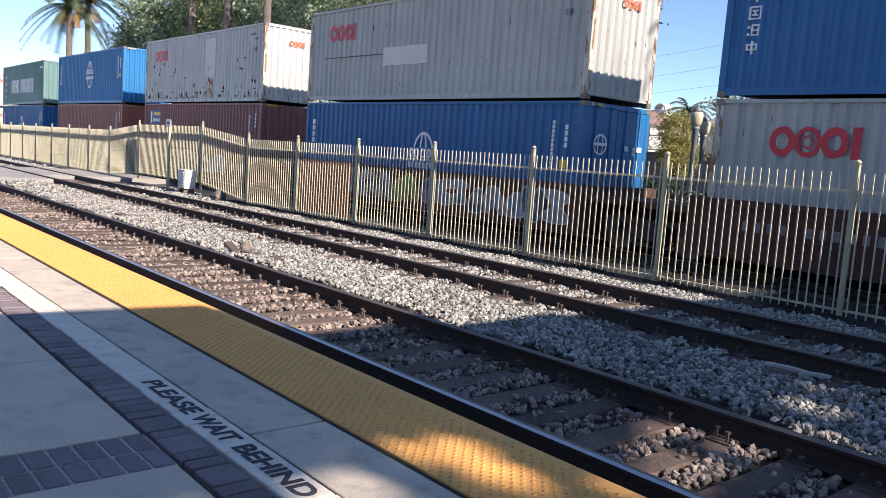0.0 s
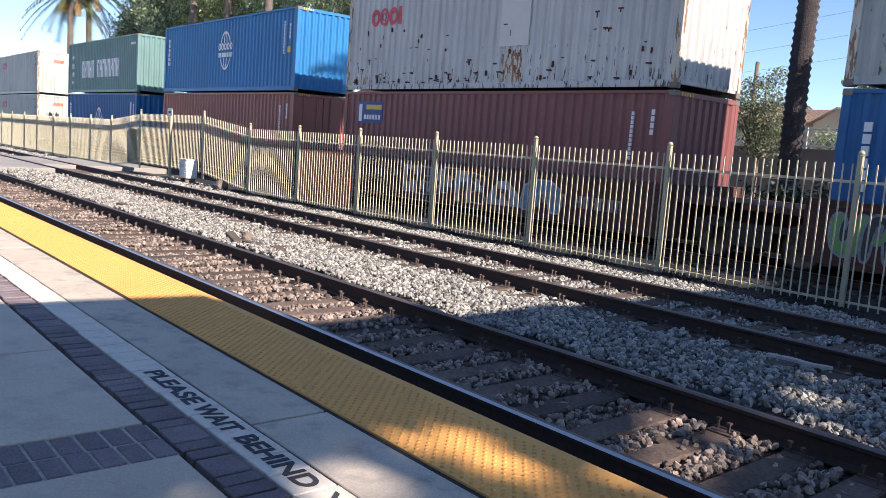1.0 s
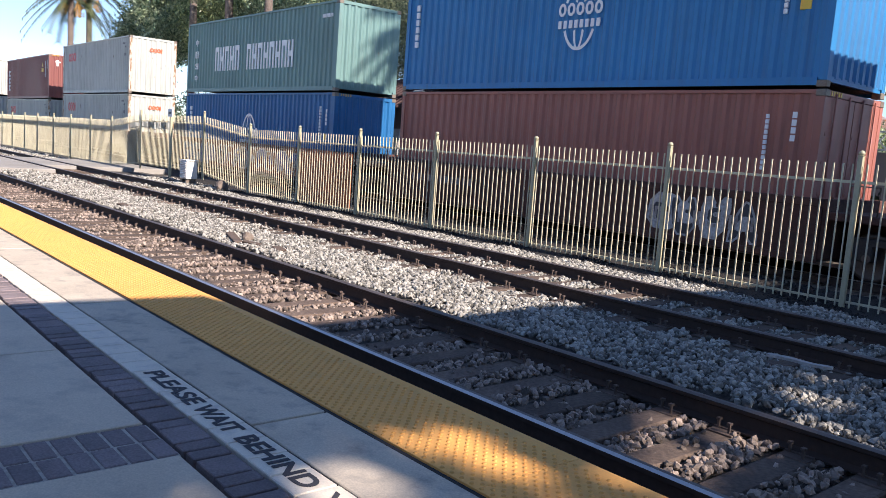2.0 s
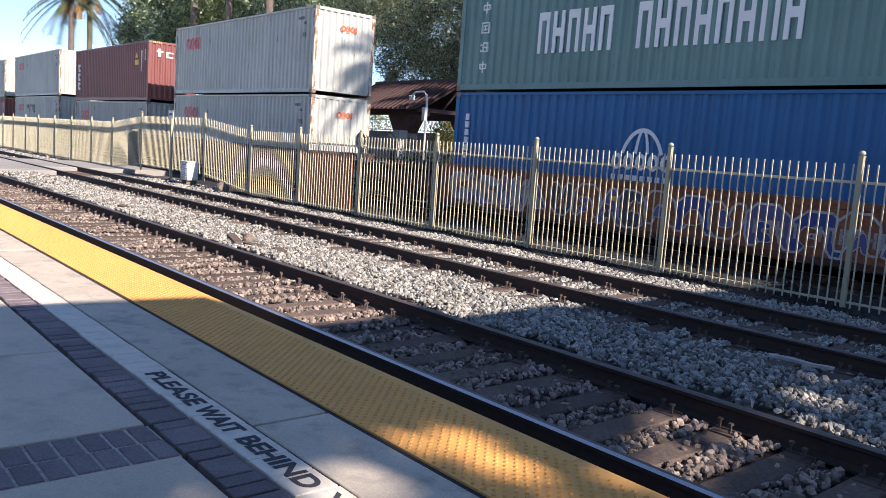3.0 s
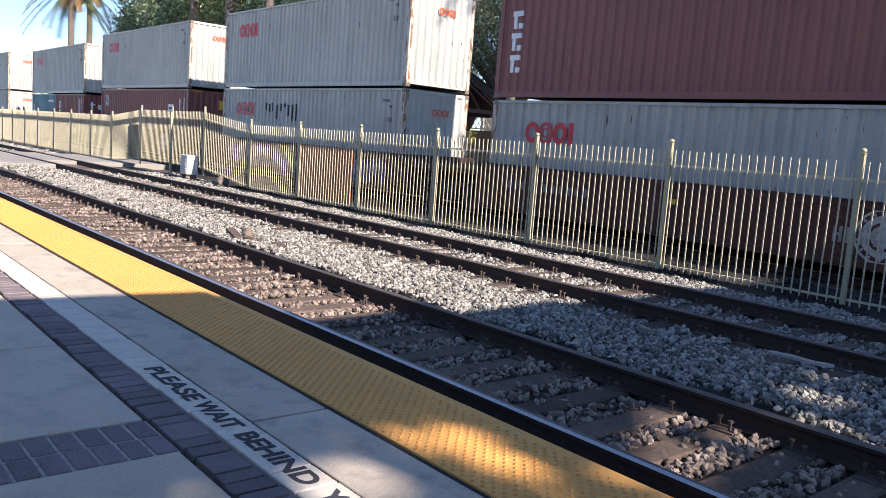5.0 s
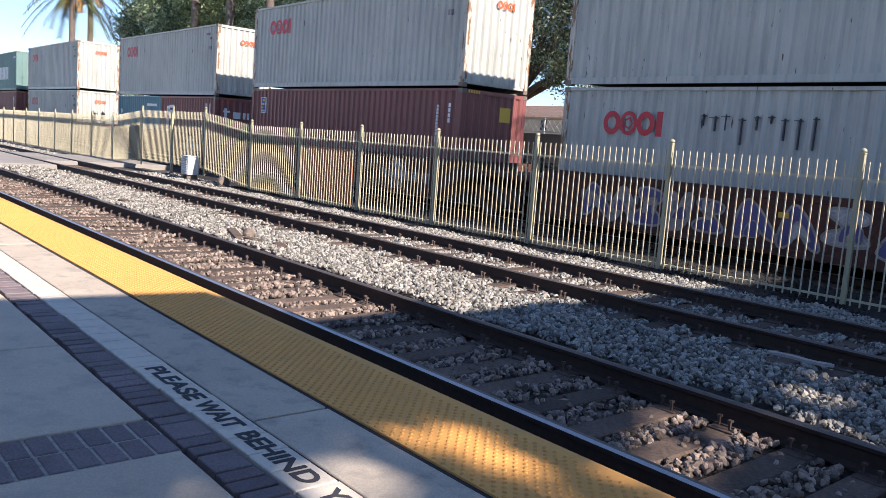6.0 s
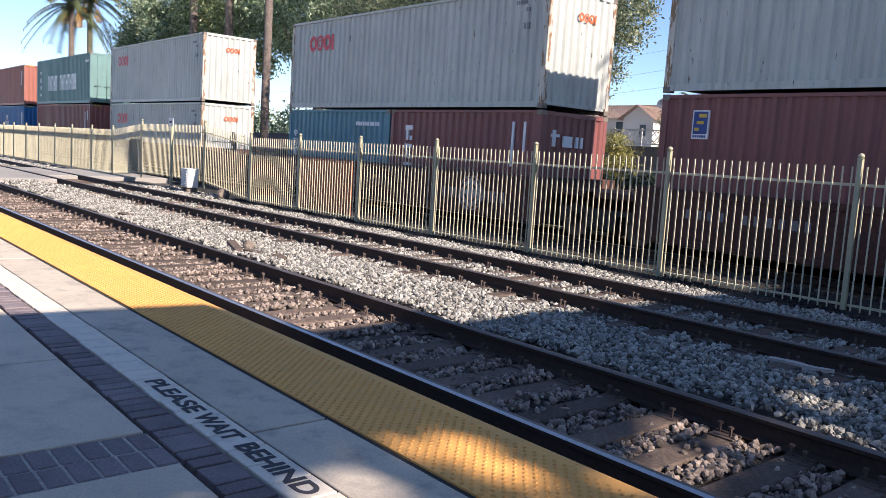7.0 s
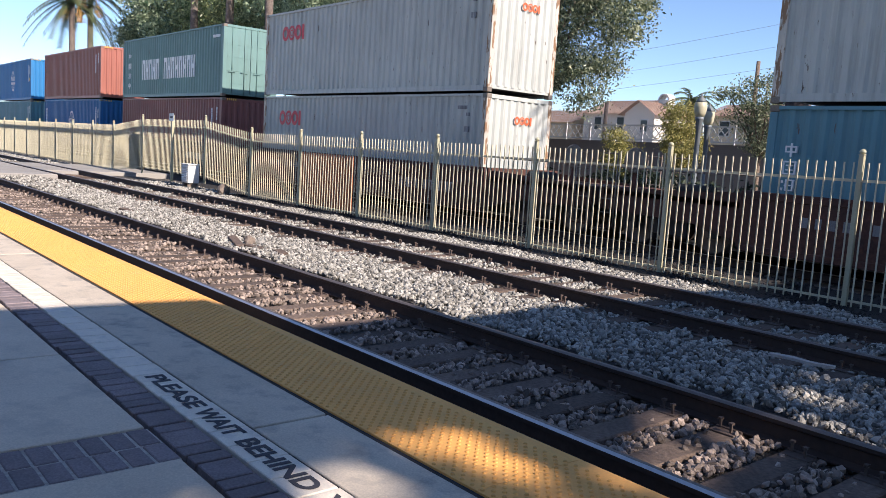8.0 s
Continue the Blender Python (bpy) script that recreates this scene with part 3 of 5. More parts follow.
def corrugated(bm, pts, z0, z1):
    lo = [bm.verts.new((x, y, z0)) for x, y in pts]
    hi = [bm.verts.new((x, y, z1)) for x, y in pts]
    for k in range(len(pts) - 1):
        bm.faces.new((lo[k], lo[k + 1], hi[k + 1], hi[k]))
    return bm


def wave(length, pitch, depth, margin):
    """Trapezoid waves along a wall: (along, inward)."""
    n = max(1, int((length - 2 * margin) / pitch))
    p = (length - 2 * margin) / n
    out = [(0.0, 0.0)]
    for k in range(n):
        a = margin + k * p
        out += [(a, 0.0), (a + 0.20 * p, depth), (a + 0.50 * p, depth), (a + 0.70 * p, 0.0)]
    out.append((length, 0.0))
    return out


def container(label, colour, length=L40, height=2.896, door=False, name="shipping_container", group="containers on the train"):
    """A shipping container, its origin under the middle of its floor, its near side towards -y."""
    t = thing(name, label, "shipping container", group=group)
    mat = M[colour]
    h, w = length / 2, W / 2
    side = wave(length - 0.24, 0.278, 0.042, 0.06)
    for s, nm in ((-1, "side_panel"), (1, "side_panel")):
        bm = corrugated(bmesh.new(), [(-h + 0.12 + a, s * (w - 0.03 - d)) for a, d in side], 0.14, height - 0.06)
        part(nm, bm, mat, t)
    end = wave(W - 0.24, 0.25, 0.045, 0.05)
    for s in (-1, 1):
        if door and s == 1:
            for k in (-1, 1):
                d = part("door", boxes((h - 0.06, h - 0.015, min(0.01 * k, k * (w - 0.12)), max(0.01 * k, k * (w - 0.12)), 0.16, height - 0.12), bevel=0.006), mat, t)
                for zz in (0.55, 1.05, 1.6, 2.1):
                    part("door_rib", boxes((h - 0.016, h - 0.006, min(0.05 * k, k * (w - 0.18)), max(0.05 * k, k * (w - 0.18)), zz, zz + 0.06)), mat, d)
                for yy in (0.28, 0.82):
                    bm = tube(bmesh.new(), [(h + 0.012, k * yy, 0.10), (h + 0.012, k * yy, height - 0.06)], 0.017, 6)
                    part("locking_bar", bm, mat, d)
                    part("bar_handle", boxes((h + 0.01, h + 0.03, k * yy - 0.16, k * yy + 0.16, 1.0, 1.035)), mat, d)
        else:
            bm = corrugated(bmesh.new(), [(s * (h - 0.012 - d), -w + 0.12 + a) for a, d in end], 0.17, height - 0.08)
            part("end_panel", bm, mat, t)
    part("roof", boxes((-h + 0.05, h - 0.05, -w + 0.03, w - 0.03, height - 0.055, height - 0.02)), mat, t)
    part("floor", boxes((-h + 0.2, h - 0.2, -w + 0.03, w - 0.03, 0.10, 0.14)), M["under"], t, "dark underside")
    for s in (-1, 1):
        part("top_rail", boxes((-h + 0.17, h - 0.17, s * w - 0.03, s * w + 0.03 - 0.03 * (s + 1), height - 0.075, height - 0.01) if s > 0 else (-h + 0.17, h - 0.17, -w, -w + 0.06, height - 0.075, height - 0.01)), mat, t)
        part("bottom_rail", boxes((-h + 0.17, h - 0.17, w - 0.06, w - 0.002, 0.03, 0.17) if s > 0 else (-h + 0.17, h - 0.17, -w + 0.002, -w + 0.06, 0.03, 0.17)), mat, t)
        part("end_header", boxes((h - 0.09, h - 0.004, -w + 0.16, w - 0.16, height - 0.11, height - 0.01) if s > 0 else (-h + 0.004, -h + 0.09, -w + 0.16, w - 0.16, height - 0.11, height - 0.01)), mat, t)
        part("end_sill", boxes((h - 0.10, h - 0.03, -w + 0.16, w - 0.16, 0.10, 0.20) if s > 0 else (-h + 0.03, -h + 0.10, -w + 0.16, w - 0.16, 0.10, 0.20)), mat, t)
        for r in (-1, 1):
            x0, x1 = sorted((s * h, s * (h - 0.16)))
            y0, y1 = sorted((r * w, r * (w - 0.14)))
            part("corner_post", boxes((x0 + 0.004, x1 - 0.004, y0 + 0.004, y1 - 0.004, 0.118, height - 0.118), bevel=0.008), M["white_post"] if colour in ("white", "white_worn", "grey") else mat, t)
            for z0 in (0.0, height - 0.118):
                bm = bmesh.new()
                box(bm, *sorted((s * (h + 0.002), s * (h - 0.178))), *sorted((r * (w + 0.002), r * (w - 0.162))), z0, z0 + 0.118, bevel=0.01)
                # the dark oval holes of the casting
                xc = s * (h - 0.09)
                box(bm, xc - 0.04, xc + 0.04, *sorted((r * (w + 0.003), r * (w - 0.01))), z0 + 0.03, z0 + 0.085)
                part("corner_casting", bm, M["casting"], t, "bare steel corner casting")
    return t


NEAR = -W / 2 + 0.026


def mark(t, key, quads, label="", side="near", length=L40, lift=0.0):
    """Flat painted shapes on a wall: quads of (a0, a1, z0, z1), a along the wall; on the near side a runs to +x, on the end a runs to +y."""
    if 1 < len(quads) <= 3:
        return [mark(t, key, [q], label, side, length, lift + 0.0009 * k) for k, q in enumerate(quads)]
    bm = bmesh.new()
    for k, (a0, a1, z0, z1) in enumerate(quads):
        up = lift + 0.0009 * (k % 6)
        if side == "near":
            box(bm, a0, a1, NEAR - 0.004 - up, NEAR + 0.04, z0, z1)
        else:
            x = length / 2
            box(bm, x - 0.04, x + 0.002 + up, a0, a1, z0, z1)
    ob = part("marking", bm, M[key], t, label)
    return tagged(ob, kind="stuff") if len(quads) > 3 else ob


def ring(bm, cx, cz, rx, rz, thick, side, length, sides=20, start=0.0, end=1.0, up=0.0):
    pts = [(start + (end - start) * k / sides) * 2 * math.pi for k in range(sides + 1)]
    rows = []
    for a in pts:
        row = []
        for k in (0, 1):
            fx, fz = rx - thick * k, rz - thick * k
            u, v = cx + fx * math.cos(a), cz + fz * math.sin(a)
            row.append(bm.verts.new((u, NEAR - 0.004 - up, v) if side == "near" else (length / 2 + 0.003 + up, u, v)))
        rows.append(row)
    for r0, r1 in zip(rows, rows[1:]):
        bm.faces.new((r0[0], r1[0], r1[1], r0[1]))
    return bm


def ring_logo(t, cx, cz, s, key="red_mark", side="near", length=L40, label="red ring-shaped emblem"):
    """Three rings and a bar: the emblem in plain shapes."""
    whole = None
    for k, (dx, thick) in enumerate(((-0.93, 0.19), (-0.22, 0.13), (0.49, 0.20))):
        bm = ring(bmesh.new(), cx + dx * s, cz, 0.37 * s, 0.41 * s, thick * s, side, length, up=0.001 * (k % 2))
        if whole is None:
            whole = part("emblem", bm, M[key], t, label)
        else:
            part("emblem_ring", bm, M[key], whole)
    part("emblem_flower", ring(bmesh.new(), cx - 0.22 * s, cz, 0.20 * s, 0.22 * s, 0.07 * s, side, length, 5), M[key], whole)
    bm = bmesh.new()
    vs = [(cx + a * s, cz + z * s) for a, z in ((0.92, -0.41), (1.16, -0.41), (1.16, 0.41), (0.92, 0.41))]
    bm.faces.new([bm.verts.new((u, NEAR - 0.005, v) if side == "near" else (length / 2 + 0.004, u, v)) for u, v in vs])
    part("emblem_bar", bm, M[key], whole)
    return whole


def globe_logo(t, cx, cz, s, side="near", length=L40):
    """A white line globe over a row of rings and a row of bars."""
    whole = None
    for k, rx in enumerate((0.62, 0.22)):
        bm = ring(bmesh.new(), cx, cz, rx * s, 0.95 * s, 0.09 * s, side, length, 14, 0.07, 0.43, 0.0012 * k)
        ring(bm, cx, cz, rx * s, 0.95 * s, 0.09 * s, side, length, 14, 0.57, 0.93, 0.0012 * k)
        if whole is None:
            whole = part("emblem", bm, M["white_mark"], t, "white line globe emblem")
        else:
            part("meridian", bm, M["white_mark"], whole)
    for k in range(5):
        part("emblem_ring", ring(bmesh.new(), cx + (-0.66 + 0.33 * k) * s, cz + 0.20 * s, 0.15 * s, 0.19 * s, 0.09 * s, side, length, 10, up=0.003), M["white_mark"], whole)
    y = NEAR - 0.0075
    for k in range(8):
        a = cx + (-0.78 + 0.20 * k) * s
        part("emblem_bar", boxes((a, a + 0.12 * s, y, y + 0.03, cz - 0.32 * s, cz - 0.10 * s)), M["white_mark"], whole)
    return whole


def code_bars(t, x, z_top, rows, key="white_mark", vertical=True, size=0.09):
    """Small bars in place of codes that are not lettered."""
    q = []
    if vertical:
        for k in range(rows):
            q.append((x, x + size * 0.8, z_top - (k + 0.8) * size * 1.25, z_top - k * size * 1.25))
    else:
        for k in range(rows):
            q.append((x + k * size * 0.95, x + k * size * 0.95 + size * 0.65, z_top - size * 1.3, z_top))
    return mark(t, key, q, "row of small painted bars")


def rows_of_bars(t, x, z, n, w, hgt, key, lab):
    for k in range(n):
        bm = bmesh.new()
        a = x + k * w * 1.28
        y = NEAR - 0.004
        box(bm, a, a + w * 0.27, y, y + 0.03, z, z + hgt)
        box(bm, a + w * 0.68, a + w * 0.95, y, y + 0.03, z, z + hgt)
        box(bm, a + w * 0.27, a + w * 0.68, y, y + 0.03, z + hgt * (0.40 if k % 2 else 0.80), z + hgt * (0.60 if k % 2 else 1.0))
        part("bar_mark", bm, M[key], t)


def hazard_strip(t, height, length=L40):
    for s in (-1, 1):
        q = [(s * (length / 2 - 0.75) + k * 0.09 - 0.2, s * (length / 2 - 0.75) + k * 0.09 - 0.155, height - 0.07, height - 0.012) for k in range(6)]
        mark(t, "yellow_mark", q, "yellow warning dashes")
    mark(t, "yellow_mark", [(-1.0 + k * 0.09, -0.955 + k * 0.09, height - 0.10, height - 0.02) for k in range(5)], "yellow warning dashes", "end", length)


def place(t, x_right, z, length=L40):
    MOVING.append((t, x_right - length / 2, TRAIN_Y + W / 2, z))


SHAPES = {
    "arch": [(0, 0), (0.06, 1), (0.86, 1), (1, 0), (0.70, 0), (0.62, 0.58), (0.36, 0.58), (0.30, 0)],
    "peak": [(0, 0), (0.30, 0.98), (0.58, 0.9), (1, 0), (0.72, 0.02), (0.5, 0.42), (0.30, 0)],
    "hook": [(0, 0), (0.05, 1), (0.92, 0.97), (1, 0.68), (0.42, 0.66), (0.44, 0.46), (0.9, 0.42), (1, 0.02)],
    "slab": [(0.05, 0), (0, 0.95), (0.40, 1), (0.46, 0.4), (0.62, 1), (1, 0.96), (0.78, 0)],
    "zig": [(0, 0.02), (0.02, 0.32), (0.52, 0.46), (0.08, 0.78), (0.2, 1), (1, 0.9), (0.94, 0.6), (0.6, 0.56), (1, 0.2), (0.9, 0)],
}
SHAPES.update({
    "wedge": [(0, 0), (0.1, 0.45), (0.34, 0.8), (0.62, 0.86), (0.9, 0.5), (1, 0.04)],
})


def sprayed_shape(t, x, z, w, hgt, shape, fill, line, layer, rounded, lean, width=0.048):
    """One big sprayed shape on the near side of a wagon: a filled body with an outline round it."""
    pts = [Vector((x + a * w + lean * b * hgt, z + b * hgt)) for a, b in SHAPES[shape]]
    for _ in range(rounded):
        pts = [p for a, b in zip(pts, pts[1:] + pts[:1]) for p in (a.lerp(b, 0.25), a.lerp(b, 0.75))]
    y = -(W / 2 + 0.09 + 0.037 + 0.0013 * layer)
    bm = bmesh.new()
    bm.faces.new([bm.verts.new((p.x, y, p.y)) for p in pts])
    body = part("scrawl", bm, M[fill], t, "sprayed paint shape")
    bm = bmesh.new()
    rims = []
    for a, b, c in zip(pts[-1:] + pts[:-1], pts, pts[1:] + pts[:1]):
        d = ((b - a).normalized() + (c - b).normalized())
        q = Vector((-d.y, d.x)).normalized() * width * 0.5
        rims.append([bm.verts.new((p.x, y - 0.0006, p.y)) for p in (b - q, b + q)])
    for r0, r1 in zip(rims, rims[1:] + rims[:1]):
        bm.faces.new((r0[0], r1[0], r1[1], r0[1]))
    part("outline", bm, M[line], body, "thin sprayed outline")


def well_wagon(x_right, label, seed, drawn=(), emblem=None, paint_key="car", long_ends=()):
    """One unit of an articulated well wagon; its middle under the container."""
    t = thing("well_wagon", label, "freight wagon", group="well wagons of the train")
    h = L40 / 2 + 0.25
    rnd = random.Random(seed)
    for s in (-1, 1):
        y = s * (W / 2 + 0.09)
        part("side_sill", boxes((-h, h, y - 0.035, y + 0.035, 0.34, 1.22), bevel=0.01), M[paint_key], t)
        part("top_chord", boxes((-h, h, y - 0.06, y + 0.06, 1.22, 1.36), bevel=0.012), M[paint_key], t)
        part("bottom_chord", boxes((-h, h, y - 0.07, y + 0.07, 0.24, 0.36), bevel=0.012), M["car"], t)
    part("well_floor", boxes((-h, h, -W / 2 - 0.05, W / 2 + 0.05, 0.25, 0.335)), M["under"], t)
    for s in (-1, 1):
        reach = 3.45 if s in long_ends else 1.55
        x0, x1 = sorted((s * h, s * (h + reach)))
        part("end_platform", boxes((x0, x1, -1.25, 1.25, 1.00, 1.14), bevel=0.02), M["car"], t)
        part("bulkhead", boxes((*sorted((s * h, s * (h + 0.09))), -1.30, 1.30, 0.30, 1.36), bevel=0.01), M["car"], t)
        part("end_sill_beam", boxes((x0, x1, -0.28, 0.28, 0.62, 1.0)), M["car"], t)
        for yy in (-1.18, 1.18):
            bm = tube(bmesh.new(), [(s * (h + 0.35), yy, 1.12), (s * (h + 0.35), yy, 1.62), (s * (h + 0.85), yy, 1.62), (s * (h + 0.85), yy, 1.12)], 0.017, 6)
            part("grab_rail", bm, M["casting"], t)
        if s in long_ends:
            # the outer end of a wagon set: deep side girders, hand brake, steps, coupler
            e = h + reach
            for yy in (-1.25, 1.25):
                bm = bmesh.new()
                lo = [bm.verts.new((s * a, yy - 0.03 * yy / 1.25 * b, z)) for b in (0, 1) for a, z in ((h, 0.34), (h + 1.1, 0.62), (e, 0.70), (e, 1.15), (h, 1.30))]
                for k in range(5):
                    bm.faces.new((lo[k], lo[(k + 1) % 5], lo[5 + (k + 1) % 5], lo[5 + k]))
                bm.faces.new(lo[:5])
                bm.faces.new(lo[5:][::-1])
                bmesh.ops.recalc_face_normals(bm, faces=bm.faces)
                part("side_girder", bm, M["car"], t)
                part("corner_step", boxes((*sorted((s * (e - 0.45), s * (e - 0.08))), *sorted((yy, yy * 1.06)), 0.30, 0.34)), M["car"], t)
                for dx in (0.06, 0.46):
                    part("ladder_rail", tube(bmesh.new(), [(s * (e - dx), yy * 1.05, 0.32), (s * (e - dx), yy * 1.05, 1.95)], 0.016, 6), M["casting"], t)
                for z in (0.62, 0.92, 1.22, 1.55, 1.90):
                    part("rung", tube(bmesh.new(), [(s * (e - 0.06), yy * 1.05, z), (s * (e - 0.46), yy * 1.05, z)], 0.013, 6), M["casting"], t)
                part("hand_rail", tube(bmesh.new(), [(s * (h + 0.9), yy, 1.62), (s * (e - 0.5), yy, 1.62)], 0.016, 6), M["casting"], t)
            part("end_beam", boxes((*sorted((s * (e - 0.10), s * e)), -1.28, 1.28, 0.74, 1.16), bevel=0.012), M["car"], t)
            bm = lathe(bmesh.new(), [(0.24, -0.02), (0.28, 0.0), (0.24, 0.02)], 18, axis="y")
            bm.transform(pose(s * (e - 0.75), -1.12, 1.78))
            part("brake_wheel", bm, M["casting"], t)
            part("brake_stand", boxes((*sorted((s * (e - 0.80), s * (e - 0.70))), -1.09, -1.00, 1.12, 1.95)), M["car"], t)
            part("air_tank", tube(bmesh.new(), [(s * (h + 1.0), -0.72, 1.25), (s * (h + 1.8), -0.72, 1.25)], 0.12, 14), M["truck"], t)
            part("coupler", boxes((*sorted((s * e, s * (e + 0.42))), -0.12, 0.12, 0.66, 0.92), bevel=0.03), M["truck"], t)
    # trucks: side frames and two wheelsets each
    spots = [-h - 1.75] * (-1 in long_ends) + [h + (1.75 if 1 in long_ends else 1.62)]
    for tx in spots:
        for s in (-1, 1):
            y = s * 1.02
            bm = bmesh.new()
            for a, b, c, d in ((-1.15, 1.15, 0.62, 0.76), (-0.45, 0.45, 0.30, 0.62), (-1.15, -0.80, 0.36, 0.66), (0.80, 1.15, 0.36, 0.66)):
                box(bm, tx + a, tx + b, y - 0.07, y + 0.07, c, d, bevel=0.02)
            part("truck_frame", bm, M["truck"], t)
        part("truck_bolster", boxes((tx - 0.2, tx + 0.2, -1.1, 1.1, 0.42, 0.66), bevel=0.02), M["truck"], t)
        for dx in (-0.89, 0.89):
            bm = bmesh.new()
            for s in (-1, 1):
                prof = [(0.13, -0.07), (0.36, -0.05), (0.42, -0.07), (0.42, 0.05), (0.445, 0.055), (0.445, 0.08), (0.36, 0.05), (0.12, 0.07)]
                lathe(bm, [(r, s * 0.7525 - s * o) for r, o in prof], 18, axis="y")
                for k in range(3):
                    a = k * 2.094
                    box(bm, 0.25 * math.cos(a) - 0.03, 0.25 * math.cos(a) + 0.03, *sorted((s * 0.7525, s * 0.825)), 0.25 * math.sin(a) - 0.03, 0.25 * math.sin(a) + 0.03)
            lathe(bm, [(0.075, -1.1), (0.075, 1.1)], 10, axis="y")
            bmesh.ops.recalc_face_normals(bm, faces=bm.faces)
            ws = part("wheelset", bm, M["wheel"], t, "steel wheelset with bright treads")
            WHEELS.append((ws, tx + dx))
    # painted scrawl and plain marks on the near side
    names = sorted(SHAPES)
    for x0, x1, n, fills, line, rounded in drawn:
        step = (x1 - x0) / n
        for k in range(n):
            hgt = rnd.uniform(0.66, 0.84)
            sprayed_shape(t, x0 + step * k, 0.37 + rnd.uniform(0.0, 0.84 - hgt), step * rnd.uniform(0.95, 1.35), hgt, rnd.choice(names), fills[k % len(fills)], line, k, rounded, rnd.uniform(-0.18, 0.18))
            # a smaller shape inside the body
            sprayed_shape(t, x0 + step * (k + 0.3), 0.40 + rnd.uniform(0.05, 0.3), step * rnd.uniform(0.35, 0.55), rnd.uniform(0.28, 0.42), rnd.choice(names), fills[(k + 1) % len(fills)], line, n + k, rounded, rnd.uniform(-0.3, 0.3), 0.02)
    yk = -(W / 2 + 0.09 + 0.039)

    def flat(key, quads, lab):
        for a0, a1, z0, z1 in quads:
            part("wagon_marking", boxes((a0, a1, yk - 0.004, yk + 0.01, z0, z1)), M[key], t, lab)

    code = boxes((-5.2, -5.09, yk - 0.004, yk + 0.01, 0.80, 0.98))
    for k in range(1, 11):
        if k != 4:
            box(code, -5.2 + 0.24 * k, -5.09 + 0.24 * k, yk - 0.004, yk + 0.01, 0.80, 0.98)
    tagged(part("code_marking", code, M["grey_mark"], t, "row of faded painted bars"), kind="stuff")
    big = bmesh.new()
    for k in range(10):
        a = 2.75 + 0.225 * k + (0.22 if k > 3 else 0.0)
        box(big, a, a + 0.055, yk - 0.004, yk + 0.01, 0.62, 0.89)
        box(big, a + 0.10, a + 0.155, yk - 0.004, yk + 0.01, 0.62, 0.89)
        box(big, a + 0.055, a + 0.10, yk - 0.004, yk + 0.01, *((0.83, 0.89) if k % 2 else (0.73, 0.78)))
    tagged(part("code_marking", big, M["faded_mark"], t, "row of large faded white bars"), kind="stuff")
    flat("yellow_mark", [(-0.6, -0.4, 0.9, 1.0)], "yellow reflector plate")
    if emblem is not None:
        bm = bmesh.new()
        for r0, r1, sides in ((0.46, 0.42, 30), (0.35, 0.24, 28), (0.19, 0.06, 20)):
            rows = []
            for k in range(sides + 1):
                a = 2 * math.pi * k / sides
                rows.append([bm.verts.new((emblem + r * math.cos(a), yk - 0.003, 0.79 + r * math.sin(a))) for r in (r0, r1)])
            for q0, q1 in zip(rows, rows[1:]):
                bm.faces.new((q0[0], q1[0], q1[1], q0[1]))
        box(bm, emblem - 0.05, emblem + 0.05, yk - 0.0045, yk + 0.006, 0.42, 1.16)
        box(bm, emblem - 0.34, emblem + 0.34, yk - 0.0055, yk + 0.006, 0.74, 0.84)
        for k in range(14):
            a = 2 * math.pi * (k + 0.5) / 14
            u, v = emblem + 0.385 * math.cos(a), 0.79 + 0.385 * math.sin(a)
            box(bm, u - 0.022, u + 0.022, yk - 0.0036, yk + 0.004, v - 0.022, v + 0.022)
        part("emblem", bm, M["worn_white"], t, "worn white round emblem")
    return t


WHEELS = []


HC, STD = 2.896, 2.591
ZL = 0.345
GAP = 0.035


def build_stack(x, low, top, wagon_label, seed, drawn=(), emblem=None, paint_key="car", long_ends=()):
    """low and top: a built container with its height."""
    (c0, h0), (c1, h1) = low, top
    if c0 is not None:
        place(c0, x, ZL)
    if c1 is not None:
        place(c1, x, ZL + h0 + GAP)
    wag = well_wagon(x, wagon_label, seed, drawn, emblem, paint_key, long_ends)
    MOVING.append((wag, x - L40 / 2, TRAIN_Y + W / 2, 0.0))


def white_box(height=HC, worn=False, colour=None, extra="", end_logo=True, logo=True, s=0.62):
    c = container("white steel shipping container with red ring emblem" + extra, colour or ("white_worn" if worn else "white"), height=height)
    if logo:
        ring_logo(c, -L40 / 2 + 2.0, height - 0.76, s)
    if end_logo:
        ring_logo(c, 0.15, height - 0.62, 0.26, "orange_mark", "end", label="small orange emblem")
    code_bars(c, L40 / 2 - 1.15, height - 0.32, 6, "grey_mark", False, 0.07)
    code_bars(c, L40 / 2 - 0.80, height - 0.50, 2, "grey_mark", False, 0.07)
    code_bars(c, L40 / 2 - 0.85, height - 0.86, 2, "grey_mark", False, 0.11)
    return c, height


def blue_box(height=HC, door=False, colour="blue", label="", cz=1.45, gx=0.35, gs=0.80):
    c = container("blue steel shipping container with white globe emblem" + label, colour, height=height, door=door)
    globe_logo(c, gx, cz, gs)
    code_bars(c, L40 / 2 - 0.95, height - 0.45, 11, "white_mark", True, 0.085)
    code_bars(c, L40 / 2 - 0.55, height - 0.55, 4, "white_mark", True, 0.11)
    mark(c, "yellow_mark", [(L40 / 2 - 0.65, L40 / 2 - 0.45, height - 1.55, height - 1.35)], "yellow warning plate")
    code_bars(c, -L40 / 2 + 0.42, height - 0.55, 6, "white_mark", True, 0.16)
    hazard_strip(c, height)
    return c, height


